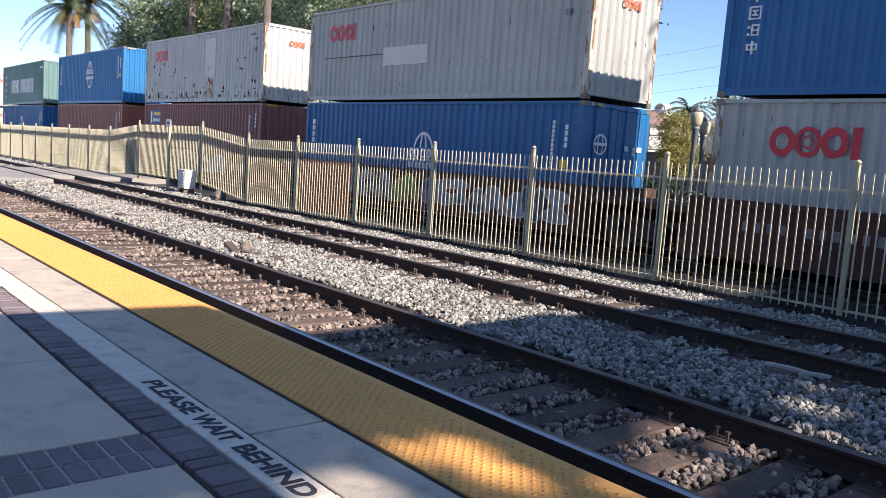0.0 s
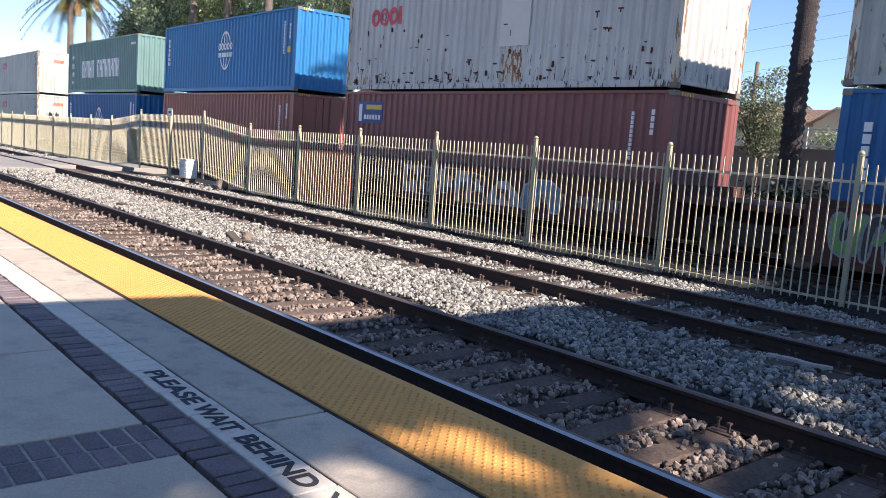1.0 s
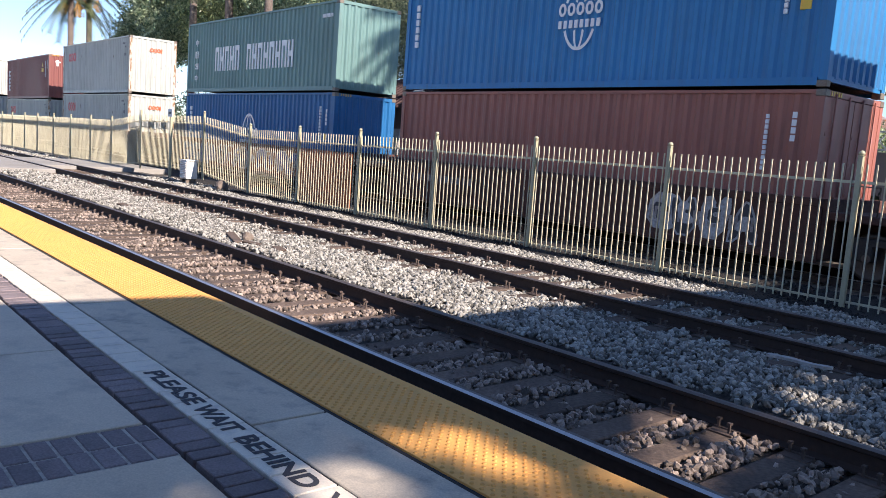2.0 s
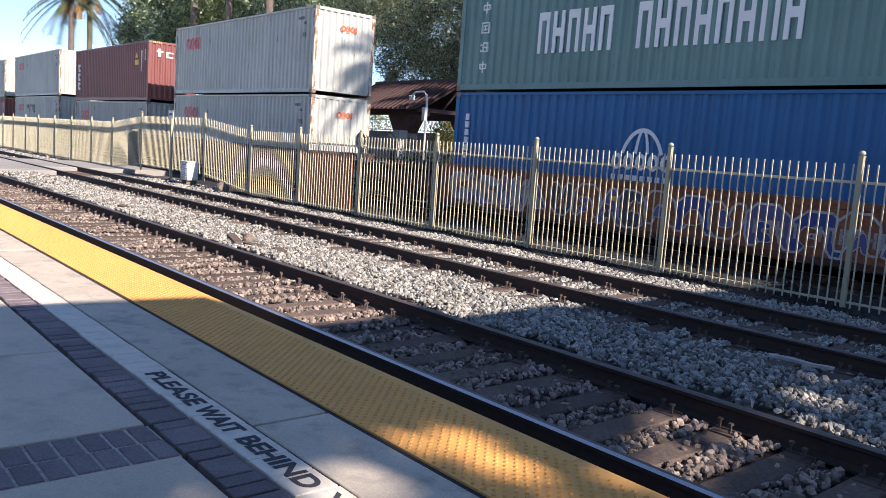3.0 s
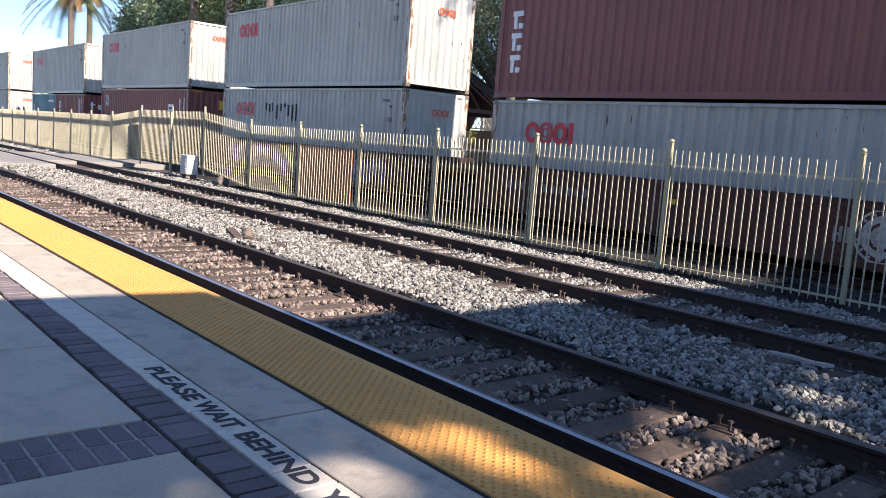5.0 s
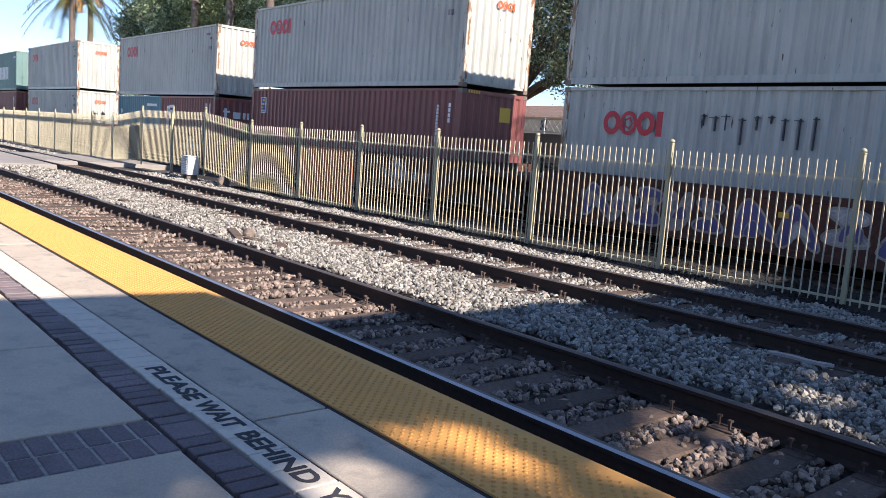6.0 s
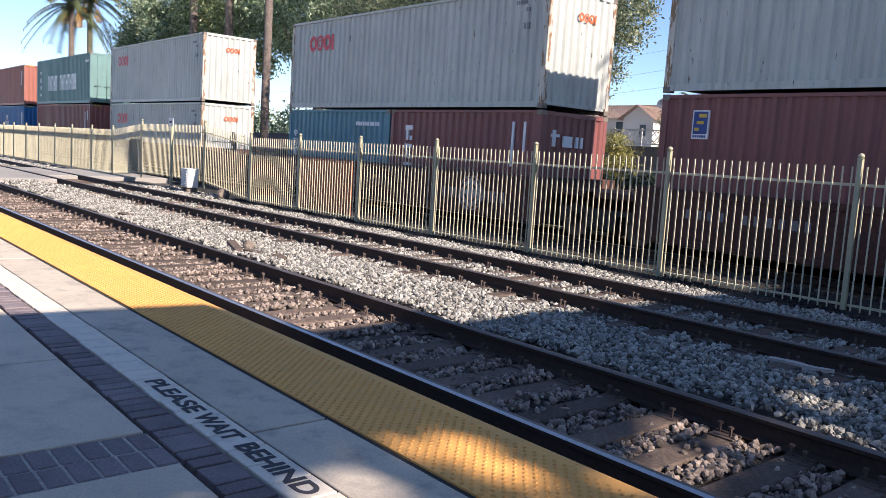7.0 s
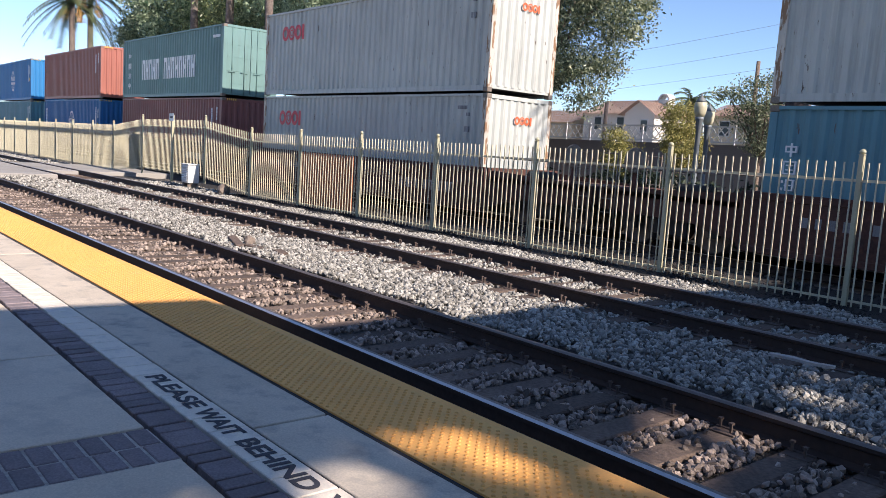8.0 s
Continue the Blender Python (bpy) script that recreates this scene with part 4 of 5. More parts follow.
def plain_box(colour, label, height=HC, door=False):
    c = container(label, colour, height=height, door=door)
    code_bars(c, L40 / 2 - 1.05, height - 0.45, 11, "white_mark", True, 0.075)
    code_bars(c, L40 / 2 - 0.55, height - 0.40, 4, "white_mark", True, 0.11)
    hazard_strip(c, height)
    return c, height


def scripted_box(colour, label, door=False):
    """The long word in white bars, and the column of square signs at the far end."""
    c = container(label, colour, door=door)
    rows_of_bars(c, -L40 / 2 + 2.82, 0.85, 5, 0.36, 0.95, "white_mark", "row of tall white bars")
    rows_of_bars(c, -L40 / 2 + 2.82 + 6 * 0.46 + 0.1, 0.85, 8, 0.36, 0.95, "white_mark", "row of tall white bars")
    square_signs(c, -L40 / 2 + 0.80, 2.42, 4, 0.28, 1.75)
    code_bars(c, L40 / 2 - 1.05, 2.5, 8, "white_mark", False, 0.085)
    return c, HC


def square_signs(c, x, z, n, s, pitch=1.32):
    """A column of square signs built of plain strokes, each a little different."""
    kinds = [[(0.43, 0.57, 0, 1), (0.05, 0.95, 0.68, 0.8), (0.05, 0.95, 0.3, 0.42), (0.05, 0.17, 0.3, 0.8), (0.83, 0.95, 0.3, 0.8)],
             [(0, 0.12, 0, 1), (0.88, 1, 0, 1), (0, 1, 0.88, 1), (0, 1, 0, 0.1), (0.25, 0.75, 0.62, 0.72), (0.25, 0.75, 0.28, 0.38), (0.44, 0.56, 0.28, 0.72)],
             [(0, 0.16, 0.1, 0.3), (0, 0.16, 0.65, 0.85), (0.32, 1, 0.84, 0.95), (0.32, 0.44, 0.1, 0.84), (0.84, 0.96, 0.1, 0.84), (0.28, 1, 0.45, 0.55), (0.32, 0.96, 0.08, 0.18)]]
    q = []
    for k in range(n):
        z0 = z - (k + 1) * s * pitch
        q += [(x + a * s, x + b * s, z0 + c0 * s, z0 + d * s) for a, b, c0, d in kinds[k % 3]]
    return mark(c, "white_mark", q, "column of white square signs")


def word_bars_vertical(c, x, z, s):
    """A short word written downwards, in plain bars."""
    q = []
    for k in range(3):
        z0 = z - (k + 1) * s * 1.25
        q += [(x, x + s * 0.8, z0 + s * 0.7, z0 + s), (x + 0.1 * s, x + 0.35 * s, z0, z0 + s * 0.7), (x + s * 0.5, x + s * 0.8, z0, z0 + s * 0.3)]
    return mark(c, "white_mark", q, "three white bar shapes one under another")


def warnings_right(c, h):
    mark(c, "yellow_mark", [(L40 / 2 - 1.95, L40 / 2 - 1.45, 1.78, 2.02)], "yellow warning plate")
    bm = bmesh.new()
    y = NEAR - 0.004
    bm.faces.new([bm.verts.new(p) for p in ((L40 / 2 - 1.9, y, 2.12), (L40 / 2 - 1.5, y, 2.12), (L40 / 2 - 1.7, y, 2.42))])
    part("marking", bm, M["yellow_mark"], c, "yellow warning triangle")


WL = "rust-brown steel well wagon carrying stacked containers"

# S0
c = container("dark blue steel shipping container with white square signs", "blue")
square_signs(c, -L40 / 2 + 0.47, 2.05, 4, 0.24)
build_stack(3.60, white_box(HC, colour="grey", s=0.66), (c, HC), WL, 10)
# S1
lo = blue_box(HC, door=True, cz=1.30)
bm = ring(bmesh.new(), -0.62, 1.95, 0.24, 0.24, 0.035, "end", L40 + 0.06)
ring(bm, -0.62, 1.95, 0.11, 0.24, 0.03, "end", L40 + 0.06)
box(bm, L40 / 2 + 0.031, L40 / 2 + 0.033, -0.83, -0.41, 1.92, 1.99)
part("emblem", bm, M["white_mark"], lo[0], "white line globe emblem")
mark(lo[0], "white_mark", [(0.30, 0.42, 1.85, 1.97), (0.62, 0.68, 1.75, 1.95), (0.74, 0.94, 1.85, 1.97)], "small white bars", "end", L40 + 0.06)
up = white_box(HC, extra=" and a repainted patch", colour="grey")
mark(up[0], "patch", [(-1.85, 0.25, 1.02, 1.55)], "lighter repainted patch")
mark(up[0], "dark_mark", [(-5.2, -1.9, 1.36, 1.385)], "thin rusty scrape")
build_stack(-11.84, lo, up, WL + " with pale sprayed paint", 11, ((-5.95, -4.9, 2, ("green_mark", "dark_mark"), "spray_pale", 2), (-4.9, -0.9, 7, ("pale_blue_mark", "teal_mark"), "spray_pale", 2), (-0.85, 0.4, 2, ("green_mark",), "yellow_mark", 2), (0.5, 5.9, 8, ("teal_mark", "spray_pale", "pale_blue_mark"), "spray_white", 2)))
# S2
lo = plain_box("maroon", "maroon steel shipping container with a blue and yellow plate")
mark(lo[0], "navy_mark", [(-L40 / 2 + 0.75, -L40 / 2 + 2.05, 1.95, 2.60)], "blue plate")
mark(lo[0], "yellow_mark", [(-L40 / 2 + 1.2, -L40 / 2 + 2.0, 2.36, 2.50)], "yellow beam shape", lift=0.006)
mark(lo[0], "white_mark", [(-L40 / 2 + 0.82, -L40 / 2 + 0.98, 2.0, 2.52)] + [(-L40 / 2 + 1.1 + 0.15 * k, -L40 / 2 + 1.2 + 0.15 * k, 2.06, 2.2) for k in range(6)], "white bars", lift=0.008)
up = white_box(HC, worn=True, extra=", scraped and rusty")
# chips of bare rust, most of them low on the wall, and one long-rusted repair
_c = random.Random(12)
chips = []
for k in range(80):
    a = -L40 / 2 + 0.35 + _c.uniform(0.0, L40 - 0.8)
    z = 0.20 + 1.9 * _c.random() ** 3.2
    tall = _c.random() < 0.55
    wide, high = (_c.uniform(0.012, 0.035), _c.uniform(0.05, 0.15)) if tall else (_c.uniform(0.05, 0.12), _c.uniform(0.018, 0.04))
    chips.append((a, a + wide, z, z + high))
    if _c.random() < 0.4:
        chips.append((a - 0.05, a + 0.07, z + high - 0.02, z + high + 0.012))
mark(up[0], "patch", [(-L40 / 2 + 6.9, -L40 / 2 + 7.9, 1.05, 2.6)], "greyer repainted panel")
mark(up[0], "white_post", [(-L40 / 2 + 7.05, -L40 / 2 + 7.75, 0.18, 0.86), (-L40 / 2 + 0.75, -L40 / 2 + 1.05, 0.18, 0.45)], "rust-stained repair", lift=0.001)
mark(up[0], "car", chips, "chips of dark rust", lift=0.003)
chips = []
for k in range(16):
    a, z = -L40 / 2 + 7.02 + _c.uniform(0.0, 0.72), 0.2 + _c.uniform(0.0, 0.6)
    chips.append((a, a + _c.uniform(0.015, 0.05), z, z + _c.uniform(0.08, 0.28)))
mark(up[0], "car_rust", chips, "rust showing through the repair", lift=0.003)
build_stack(-27.32, lo, up, WL + " with white block shapes", 12, ((-2.6, 0.9, 6, ("spray_white", "dark_mark"), "spray_white", 0), (1.0, 2.0, 1, ("spray_white", "dark_mark"), "spray_white", 0), (2.1, 3.2, 1, ("pale_blue_mark",), "spray_white", 1)))
# S3
build_stack(-42.80, plain_box("brick", "brick-red steel shipping container with doors at its end", door=True), blue_box(HC, colour="blue_light", cz=1.62), WL, 13, ((2.8, 5.2, 4, ("spray_white", "dark_mark"), "spray_white", 1),))
# S4
build_stack(-58.62, blue_box(HC, label=" under a green one", cz=1.22, gx=0.0, gs=0.95), scripted_box("green", "green steel shipping container with tall white bars"), WL + " covered in sprayed paint", 14, ((-5.9, -2.4, 6, ("faded_mark", "violet_mark"), "spray_white", 1), (-2.3, 1.0, 5, ("dark_mark", "car_rust", "violet_mark"), "spray_white", 1), (1.0, 5.8, 6, ("navy_mark", "car_rust", "violet_mark"), "spray_white", 1)), paint_key="car_rust", long_ends=(-1,))
# S5
build_stack(-78.33, white_box(HC), white_box(HC), WL, 15, emblem=-3.62, long_ends=(1,))
# S6
up = plain_box("maroon", "maroon steel shipping container with yellow warning plates")
word_bars_vertical(up[0], -L40 / 2 + 0.45, 2.2, 0.42)
warnings_right(up[0], HC)
mark(up[0], "white_mark", [(-0.75, -0.63, 2.15, 2.55), (-0.82, -0.50, 2.38, 2.46), (-0.35, 0.0, 2.15, 2.22), (-0.35, -0.25, 2.15, 2.42), (-0.35, 0.0, 2.36, 2.43), (0.15, 0.25, 2.15, 2.43), (0.32, 0.42, 2.15, 2.43)], "white word in plain bars", "end")
build_stack(-93.92, white_box(STD, colour="grey", end_logo=True), up, WL, 16, emblem=3.55)
# S7
lo = white_box(HC)
_q = random.Random(6)
for k in range(9):
    xs_ = -2.5 + 0.28 * k + _q.uniform(-0.07, 0.07)
    top_ = 2.34 + _q.uniform(-0.05, 0.05)
    mark(lo[0], "dark_mark", [(xs_, xs_ + _q.uniform(0.010, 0.022), top_ - _q.uniform(0.1, 0.6), top_), (xs_ - _q.uniform(0.03, 0.15), xs_ + 0.07, top_ - 0.045, top_ - 0.03)], "dark scrape in the paint")
build_stack(-109.82, lo, white_box(HC), WL + " with violet sprayed paint", 17, ((-5.2, -1.6, 5, ("violet_mark", "faded_mark"), "faded_mark", 2), (-1.5, 5.4, 8, ("violet_mark", "violet_mark", "spray_white"), "faded_mark", 2)))
# S8
lo = plain_box("maroon", "maroon steel shipping container with a small blue and yellow plate")
mark(lo[0], "white_mark", [(-L40 / 2 + 0.74, -L40 / 2 + 1.10, 2.02, 2.58)], "white plate edge")
mark(lo[0], "navy_mark", [(-L40 / 2 + 0.765, -L40 / 2 + 1.075, 2.12, 2.555)], "blue plate", lift=0.003)
mark(lo[0], "yellow_mark", [(-L40 / 2 + 0.88, -L40 / 2 + 1.05, 2.44, 2.51), (-L40 / 2 + 0.84, -L40 / 2 + 1.0, 2.31, 2.37), (-L40 / 2 + 0.80, -L40 / 2 + 0.90, 2.18, 2.24)], "yellow wave shape", lift=0.006)
mark(lo[0], "navy_mark", [(-L40 / 2 + 0.77 + 0.05 * k, -L40 / 2 + 0.805 + 0.05 * k, 2.05, 2.095) for k in range(6)], "row of small bars", lift=0.003)
mark(lo[0], "yellow_mark", [(0.2, 0.6, 2.1, 2.5)], "yellow warning plate", "end")
build_stack(-125.60, lo, white_box(HC), WL, 18, emblem=3.65)
# S9: two short boxes under a long one
s1 = container("teal steel short shipping container with dark stains", "teal", L20, STD)
s2 = container("maroon steel short shipping container with white bar shapes", "maroon", L20, STD)
square_signs(s1, -L20 / 2 + 0.35, 2.0, 3, 0.24)
mark(s1, "white_mark", [(1.2 + 0.13 * k, 1.29 + 0.13 * k, 2.1, 2.22) for k in range(10)], "row of small painted bars")
word_bars_vertical(s2, -L20 / 2 + 0.7, 2.25, 0.42)
mark(s2, "white_mark", [(L20 / 2 - 1.0, L20 / 2 - 0.93, 1.2, 2.3), (L20 / 2 - 0.6, L20 / 2 - 0.52, 1.6, 2.3)], "columns of small bars")
mark(s2, "white_mark", [(-0.8, -0.68, 1.75, 2.15), (-0.85, -0.55, 1.98, 2.05), (-0.4, -0.08, 1.75, 2.02), (0.05, 0.15, 1.75, 2.02), (0.22, 0.32, 1.75, 2.02)], "white word in plain bars", "end", L20)
place(s1, -141.11 - L20 - 0.07, ZL, L20)
place(s2, -141.11, ZL, L20)
build_stack(-141.11, (None, STD), white_box(HC), WL, 19, emblem=3.9, long_ends=(-1,))
# S10
build_stack(-160.92, white_box(HC), white_box(HC), WL, 20, long_ends=(1,))
# S11
build_stack(-176.80, plain_box("maroon", "maroon steel shipping container under a green one"), scripted_box("green", "green steel shipping container with doors at its end", door=True), WL, 21)
# S12
build_stack(-192.75, blue_box(HC, label=" under a red one"), plain_box("brick", "brick-red steel shipping container on a blue one"), WL, 22)
# S13
build_stack(-208.70, plain_box("teal", "teal steel shipping container under a blue one"), blue_box(HC, colour="blue_light"), WL, 23)

# ---- trees and palms ----


def leaf_mesh(name, centres, size, r):
    """Small diamond leaves, one at each centre, turned at random."""
    n = len(centres)
    a = r.normal(size=(n, 3))
    a /= np.linalg.norm(a, axis=1)[:, None]
    b = np.cross(a, r.normal(size=(n, 3)))
    b /= np.linalg.norm(b, axis=1)[:, None]
    s = size * r.uniform(0.55, 1.25, (n, 1))
    v = np.stack([centres - a * s, centres - b * s * 0.45, centres + a * s, centres + b * s * 0.45], 1).reshape(-1, 3)
    f = np.arange(4 * n).reshape(n, 4)
    return mesh_np(name, v, f)


def crown_points(blobs, n, r, clump=0.5, per=26):
    vol = np.array([b[3] * b[4] * b[5] for b in blobs]) ** 0.8
    pick = r.choice(len(blobs), size=max(1, n // per), p=vol / vol.sum())
    out = []
    for k in pick:
        cx, cy, cz, rx, ry, rz = blobs[k]
        d = r.normal(size=3)
        d /= np.linalg.norm(d)
        c = np.array([cx, cy, cz]) + d * np.array([rx, ry, rz]) * r.uniform(0.45, 1.0) ** 0.6
        out.append(c + r.normal(size=(per, 3)) * clump * r.uniform(0.5, 1.2) * np.array([1, 1, 0.7]))
    return np.concatenate(out)


def tree(label, base, height, radius, blobs, n, size, leaf="leaf", clump=0.5, seed=1, per=26, name="tree", category="tree", drop=None):
    t = thing(name, label, category, pose(*base))
    r = np.random.default_rng(seed)
    rel = [(b[0] - base[0], b[1] - base[1], b[2] - base[2], b[3], b[4], b[5]) for b in blobs]
    lean = r.uniform(-0.25, 0.25, 2) * height * 0.1
    bm = tube(bmesh.new(), [(0, 0, -0.2), (lean[0] * 0.4, lean[1] * 0.4, height * 0.5), (lean[0], lean[1], height)], [radius * 1.25, radius, radius * 0.75], 10)
    part("trunk", bm, M["bark"], t)
    for b in rel:
        for k in range(2):
            e = (b[0] + r.uniform(-0.5, 0.5) * b[3], b[1] + r.uniform(-0.5, 0.5) * b[4], b[2] + r.uniform(-0.2, 0.5) * b[5])
            m = tuple(0.5 * (p + q) + r.uniform(-0.3, 0.3) for p, q in zip((lean[0], lean[1], height), e))
            part("limb", tube(bmesh.new(), [(lean[0], lean[1], height * 0.95), m, e], [radius * 0.5, radius * 0.3, radius * 0.08], 6), M["bark"], t)
    pts = crown_points(rel, n, r, clump, per)
    if drop is not None:
        pts = pts[drop(pts + np.array(base))]
    part_of("crown", leaf_mesh("crown", pts, size, r), M[leaf], t)
    return t


def palm(label, base, height, radius, n_fronds=0, length=3.0, seed=1, fruit=False, rough=True):
    t = thing("palm_tree", label, "palm tree", pose(*base))
    r = random.Random(seed)
    path, radii = [], []
    steps = int(height / 0.11) if rough else 14
    for k in range(steps + 1):
        z = height * k / steps
        path.append((0.02 * math.sin(z * 0.9), 0, z - 0.1))
        radii.append(radius * (1.12 - 0.2 * k / steps) * ((1.10 if k % 2 else 0.93) if rough else 1.0))
    part("trunk", tube(bmesh.new(), path, radii, 14), M["palmbark_dark" if rough else "palmbark"], t)
    for k in range(n_fronds):
        az, rise = k * 2.399 + r.uniform(-0.2, 0.2), r.uniform(-0.5, 1.25)
        bm = bmesh.new()
        pts = []
        for j in range(9):
            u = j / 8
            out = length * u * math.cos(rise * 0.7)
            up = length * (math.sin(rise) * u - 0.75 * u * u * (1.0 - 0.25 * rise))
            pts.append(Vector((out * math.cos(az), out * math.sin(az), height + up)))
        tube(bm, pts, [0.035 * (1 - 0.85 * j / 8) for j in range(9)], 5)
        side = Vector((-math.sin(az), math.cos(az), 0))
        for j in range(1, 33):
            u = j / 33 * 8
            i = min(7, int(u))
            p = pts[i].lerp(pts[i + 1], u - i)
            d = (pts[i + 1] - pts[i]).normalized()
            ll = length * 0.17 * (1 - 0.5 * abs(j / 33 - 0.45))
            for s in (-1, 1):
                tip = p + (side * s * 0.8 + d * 0.55 + Vector((0, 0, -0.35 + r.uniform(-0.2, 0.2)))) * ll
                w = d * 0.055 * length / 3
                bm.faces.new([bm.verts.new(q) for q in (p - w, p + w, tip)])
        part("frond", bm, M["frond"], t)
    if fruit:
        for k in range(5):
            az = k * 1.26 + 0.4
            bm = bmesh.new()
            c = Vector((math.cos(az) * 0.9, math.sin(az) * 0.9, height - 1.0))
            tube(bm, [(0, 0, height), (c.x * 0.7, c.y * 0.7, height + 0.1), tuple(c)], 0.03, 5)
            for j in range(40):
                p = c + Vector((r.uniform(-0.25, 0.25), r.uniform(-0.25, 0.25), r.uniform(-0.9, 0.1)))
                box(bm, p.x - 0.04, p.x + 0.04, p.y - 0.04, p.y + 0.04, p.z - 0.05, p.z + 0.05)
            tagged(part("date_fruit", bm, M["fruit"], t, "orange hanging date cluster"), kind="stuff")
    return t


palm("tall date palm with arching fronds and orange fruit", (-78.8, 17.2, -0.3), 13.4, 0.25, 20, 4.2, 3, True, rough=False)
palm("tall date palm with arching fronds beside another", (-80.3, 19.2, -0.3), 14.3, 0.25, 20, 4.2, 5, True, rough=False)
palm("dark straight palm trunk before the trees", (-44.2, 19.0, -0.3), 15.5, 0.24, 16, 3.4, 7, rough=False)
palm("pale palm trunk among the dark trees", (-62.7, 22.0, -0.3), 16.0, 0.29, 14, 3.6, 8, rough=False)
palm("pale palm trunk among the dark trees", (-56.2, 22.0, -0.3), 16.0, 0.30, 14, 3.6, 9, rough=False)
palm("stout palm trunk with ringed dark bark", (-11.95, 20.0, -0.3), 13.5, 0.29, 18, 3.2, 10)
# two palms out of view, added to throw frond shadows on container ends
palm("unseen very tall palm added to shadow the container ends", (2.0, 17.2, -0.3), 22.3, 0.24, 30, 3.0, 14, rough=False)
palm("unseen tall palm added to shadow the container ends", (4.0, 16.2, -0.3), 16.6, 0.22, 18, 1.7, 15, rough=False)
palm("small palm with feathery fronds behind the bushes", (-32.1, 45.0, -0.3), 6.6, 0.25, 22, 2.2, 11, rough=False)

tree("broad dark green tree with a dense crown", (-80, 26, -0.3), 6.5, 0.4, [(-82, 26, 11.0, 3.0, 4, 3.4), (-78, 26, 12.5, 4.6, 4, 4.6), (-73, 25, 12.5, 4, 4, 4)], 40000, 0.17, "leaf_dark", 0.62, 21, 110)
tree("broad dark green tree with a dense crown", (-66, 26, -0.3), 6.5, 0.4, [(-70, 27, 13, 4, 4, 4), (-64, 26, 13, 5, 4, 5), (-59, 26, 11.5, 4, 3.5, 4)], 36000, 0.17, "leaf", 0.6, 22, 110)
tree("broad green tree with a dense crown", (-50, 26, -0.3), 6.0, 0.4, [(-54, 26, 12, 4, 4, 4.5), (-49, 26, 11.5, 4.5, 4, 4.5), (-44, 25, 11.5, 4, 3.5, 4)], 38000, 0.15, "leaf_dark", 0.52, 23, 110)
tree("large spreading tree with grey-green leaves behind the tracks", (-26.9, 22.5, -0.3), 4.2, 0.42, [(-33.5, 22.5, 9.0, 3.4, 3.2, 3.6), (-30, 22, 8.0, 3.5, 3, 3.3), (-26, 22.5, 8.8, 3.5, 3.2, 4.0), (-22.6, 22, 7.4, 2.8, 2.6, 3.0), (-20.7, 22, 8.6, 1.8, 2.0, 2.2), (-22.2, 22, 4.9, 1.3, 1.5, 1.2), (-38, 23, 9.6, 3, 3, 3), (-33.5, 23, 5.9, 3.2, 2.6, 1.5)], 135000, 0.078, "leaf_mixed", 0.36, 24, 90)
tree("dark leafy tree reaching in beside the tracks", (-5.5, 21.5, -0.3), 4.0, 0.25, [(-10.0, 20.4, 4.7, 0.55, 0.9, 0.55), (-9.2, 20.3, 4.1, 0.45, 0.7, 0.6), (-8.0, 20.5, 5.6, 1.3, 1.5, 1.2), (-6, 21, 6.5, 2, 2, 2)], 3200, 0.14, "leaf_dark", 0.22, 25)
tree("bushy yellow-green shrub beside a lamp", (-17.3, 22.0, -0.3), 1.6, 0.1, [(-17.3, 22, 3.3, 0.62, 0.7, 0.75), (-17.1, 22, 2.3, 0.75, 0.8, 0.8)], 9000, 0.052, "leaf_yellow", 0.15, 26, 26, "shrub", "shrub")
tree("small tree with light green and yellow leaves", (-15.2, 24.0, -0.3), 2.6, 0.09, [(-15.4, 24, 4.4, 0.8, 0.9, 0.75), (-15.9, 24, 3.7, 0.7, 0.8, 0.6), (-14.6, 24, 3.6, 0.75, 0.8, 0.9), (-15.0, 24, 2.8, 0.8, 0.8, 0.6), (-14.9, 24, 5.0, 0.45, 0.5, 0.4), (-16.7, 24, 4.45, 0.55, 0.5, 0.22)], 8500, 0.06, "leaf_mixed", 0.2, 27)
tree("low yellow-green shrub behind the fence", (-18.6, 20.0, -0.3), 1.0, 0.08, [(-18.6, 20, 2.45, 0.50, 0.5, 0.42), (-18.5, 20.2, 1.7, 0.65, 0.6, 0.7)], 5200, 0.05, "leaf_yellow", 0.16, 28, 26, "shrub", "shrub")
tree("rounded yellow-green shrub under the big tree", (-33.3, 24.5, -0.3), 1.0, 0.1, [(-33.6, 24.5, 2.4, 1.0, 0.8, 0.9), (-32.8, 24.5, 2.0, 0.9, 0.8, 0.9)], 5200, 0.07, "leaf_yellow", 0.22, 29, 26, "shrub", "shrub")
tree("dark green round shrub before a house", (-15.0, 32.0, -0.3), 1.2, 0.1, [(-15.0, 32, 2.9, 1.1, 1, 1.0), (-13.4, 32, 2.7, 1.1, 1, 0.9)], 3000, 0.10, "leaf_dark", 0.24, 30, 26, "shrub", "shrub")
tree("green tree between the houses", (-22.6, 46.0, -0.3), 2.2, 0.15, [(-22.6, 46, 3.6, 1.0, 1.0, 0.9), (-20.5, 47, 3.8, 1.2, 1.3, 1.0)], 3200, 0.14, "leaf", 0.3, 31)

# a long low hedge closes the view under the far trees
_r = np.random.default_rng(77)
hb = [(x, 29.0 + 1.2 * math.sin(x), 2.6 + 0.6 * math.sin(x * 1.7), 2.4, 1.4, 2.6) for x in np.arange(-150, -46, 3.2)]
hedge = thing("hedge", "long uneven dark green hedge behind the far wall", "hedge", pose(-88, 29, -0.3), kind="stuff")
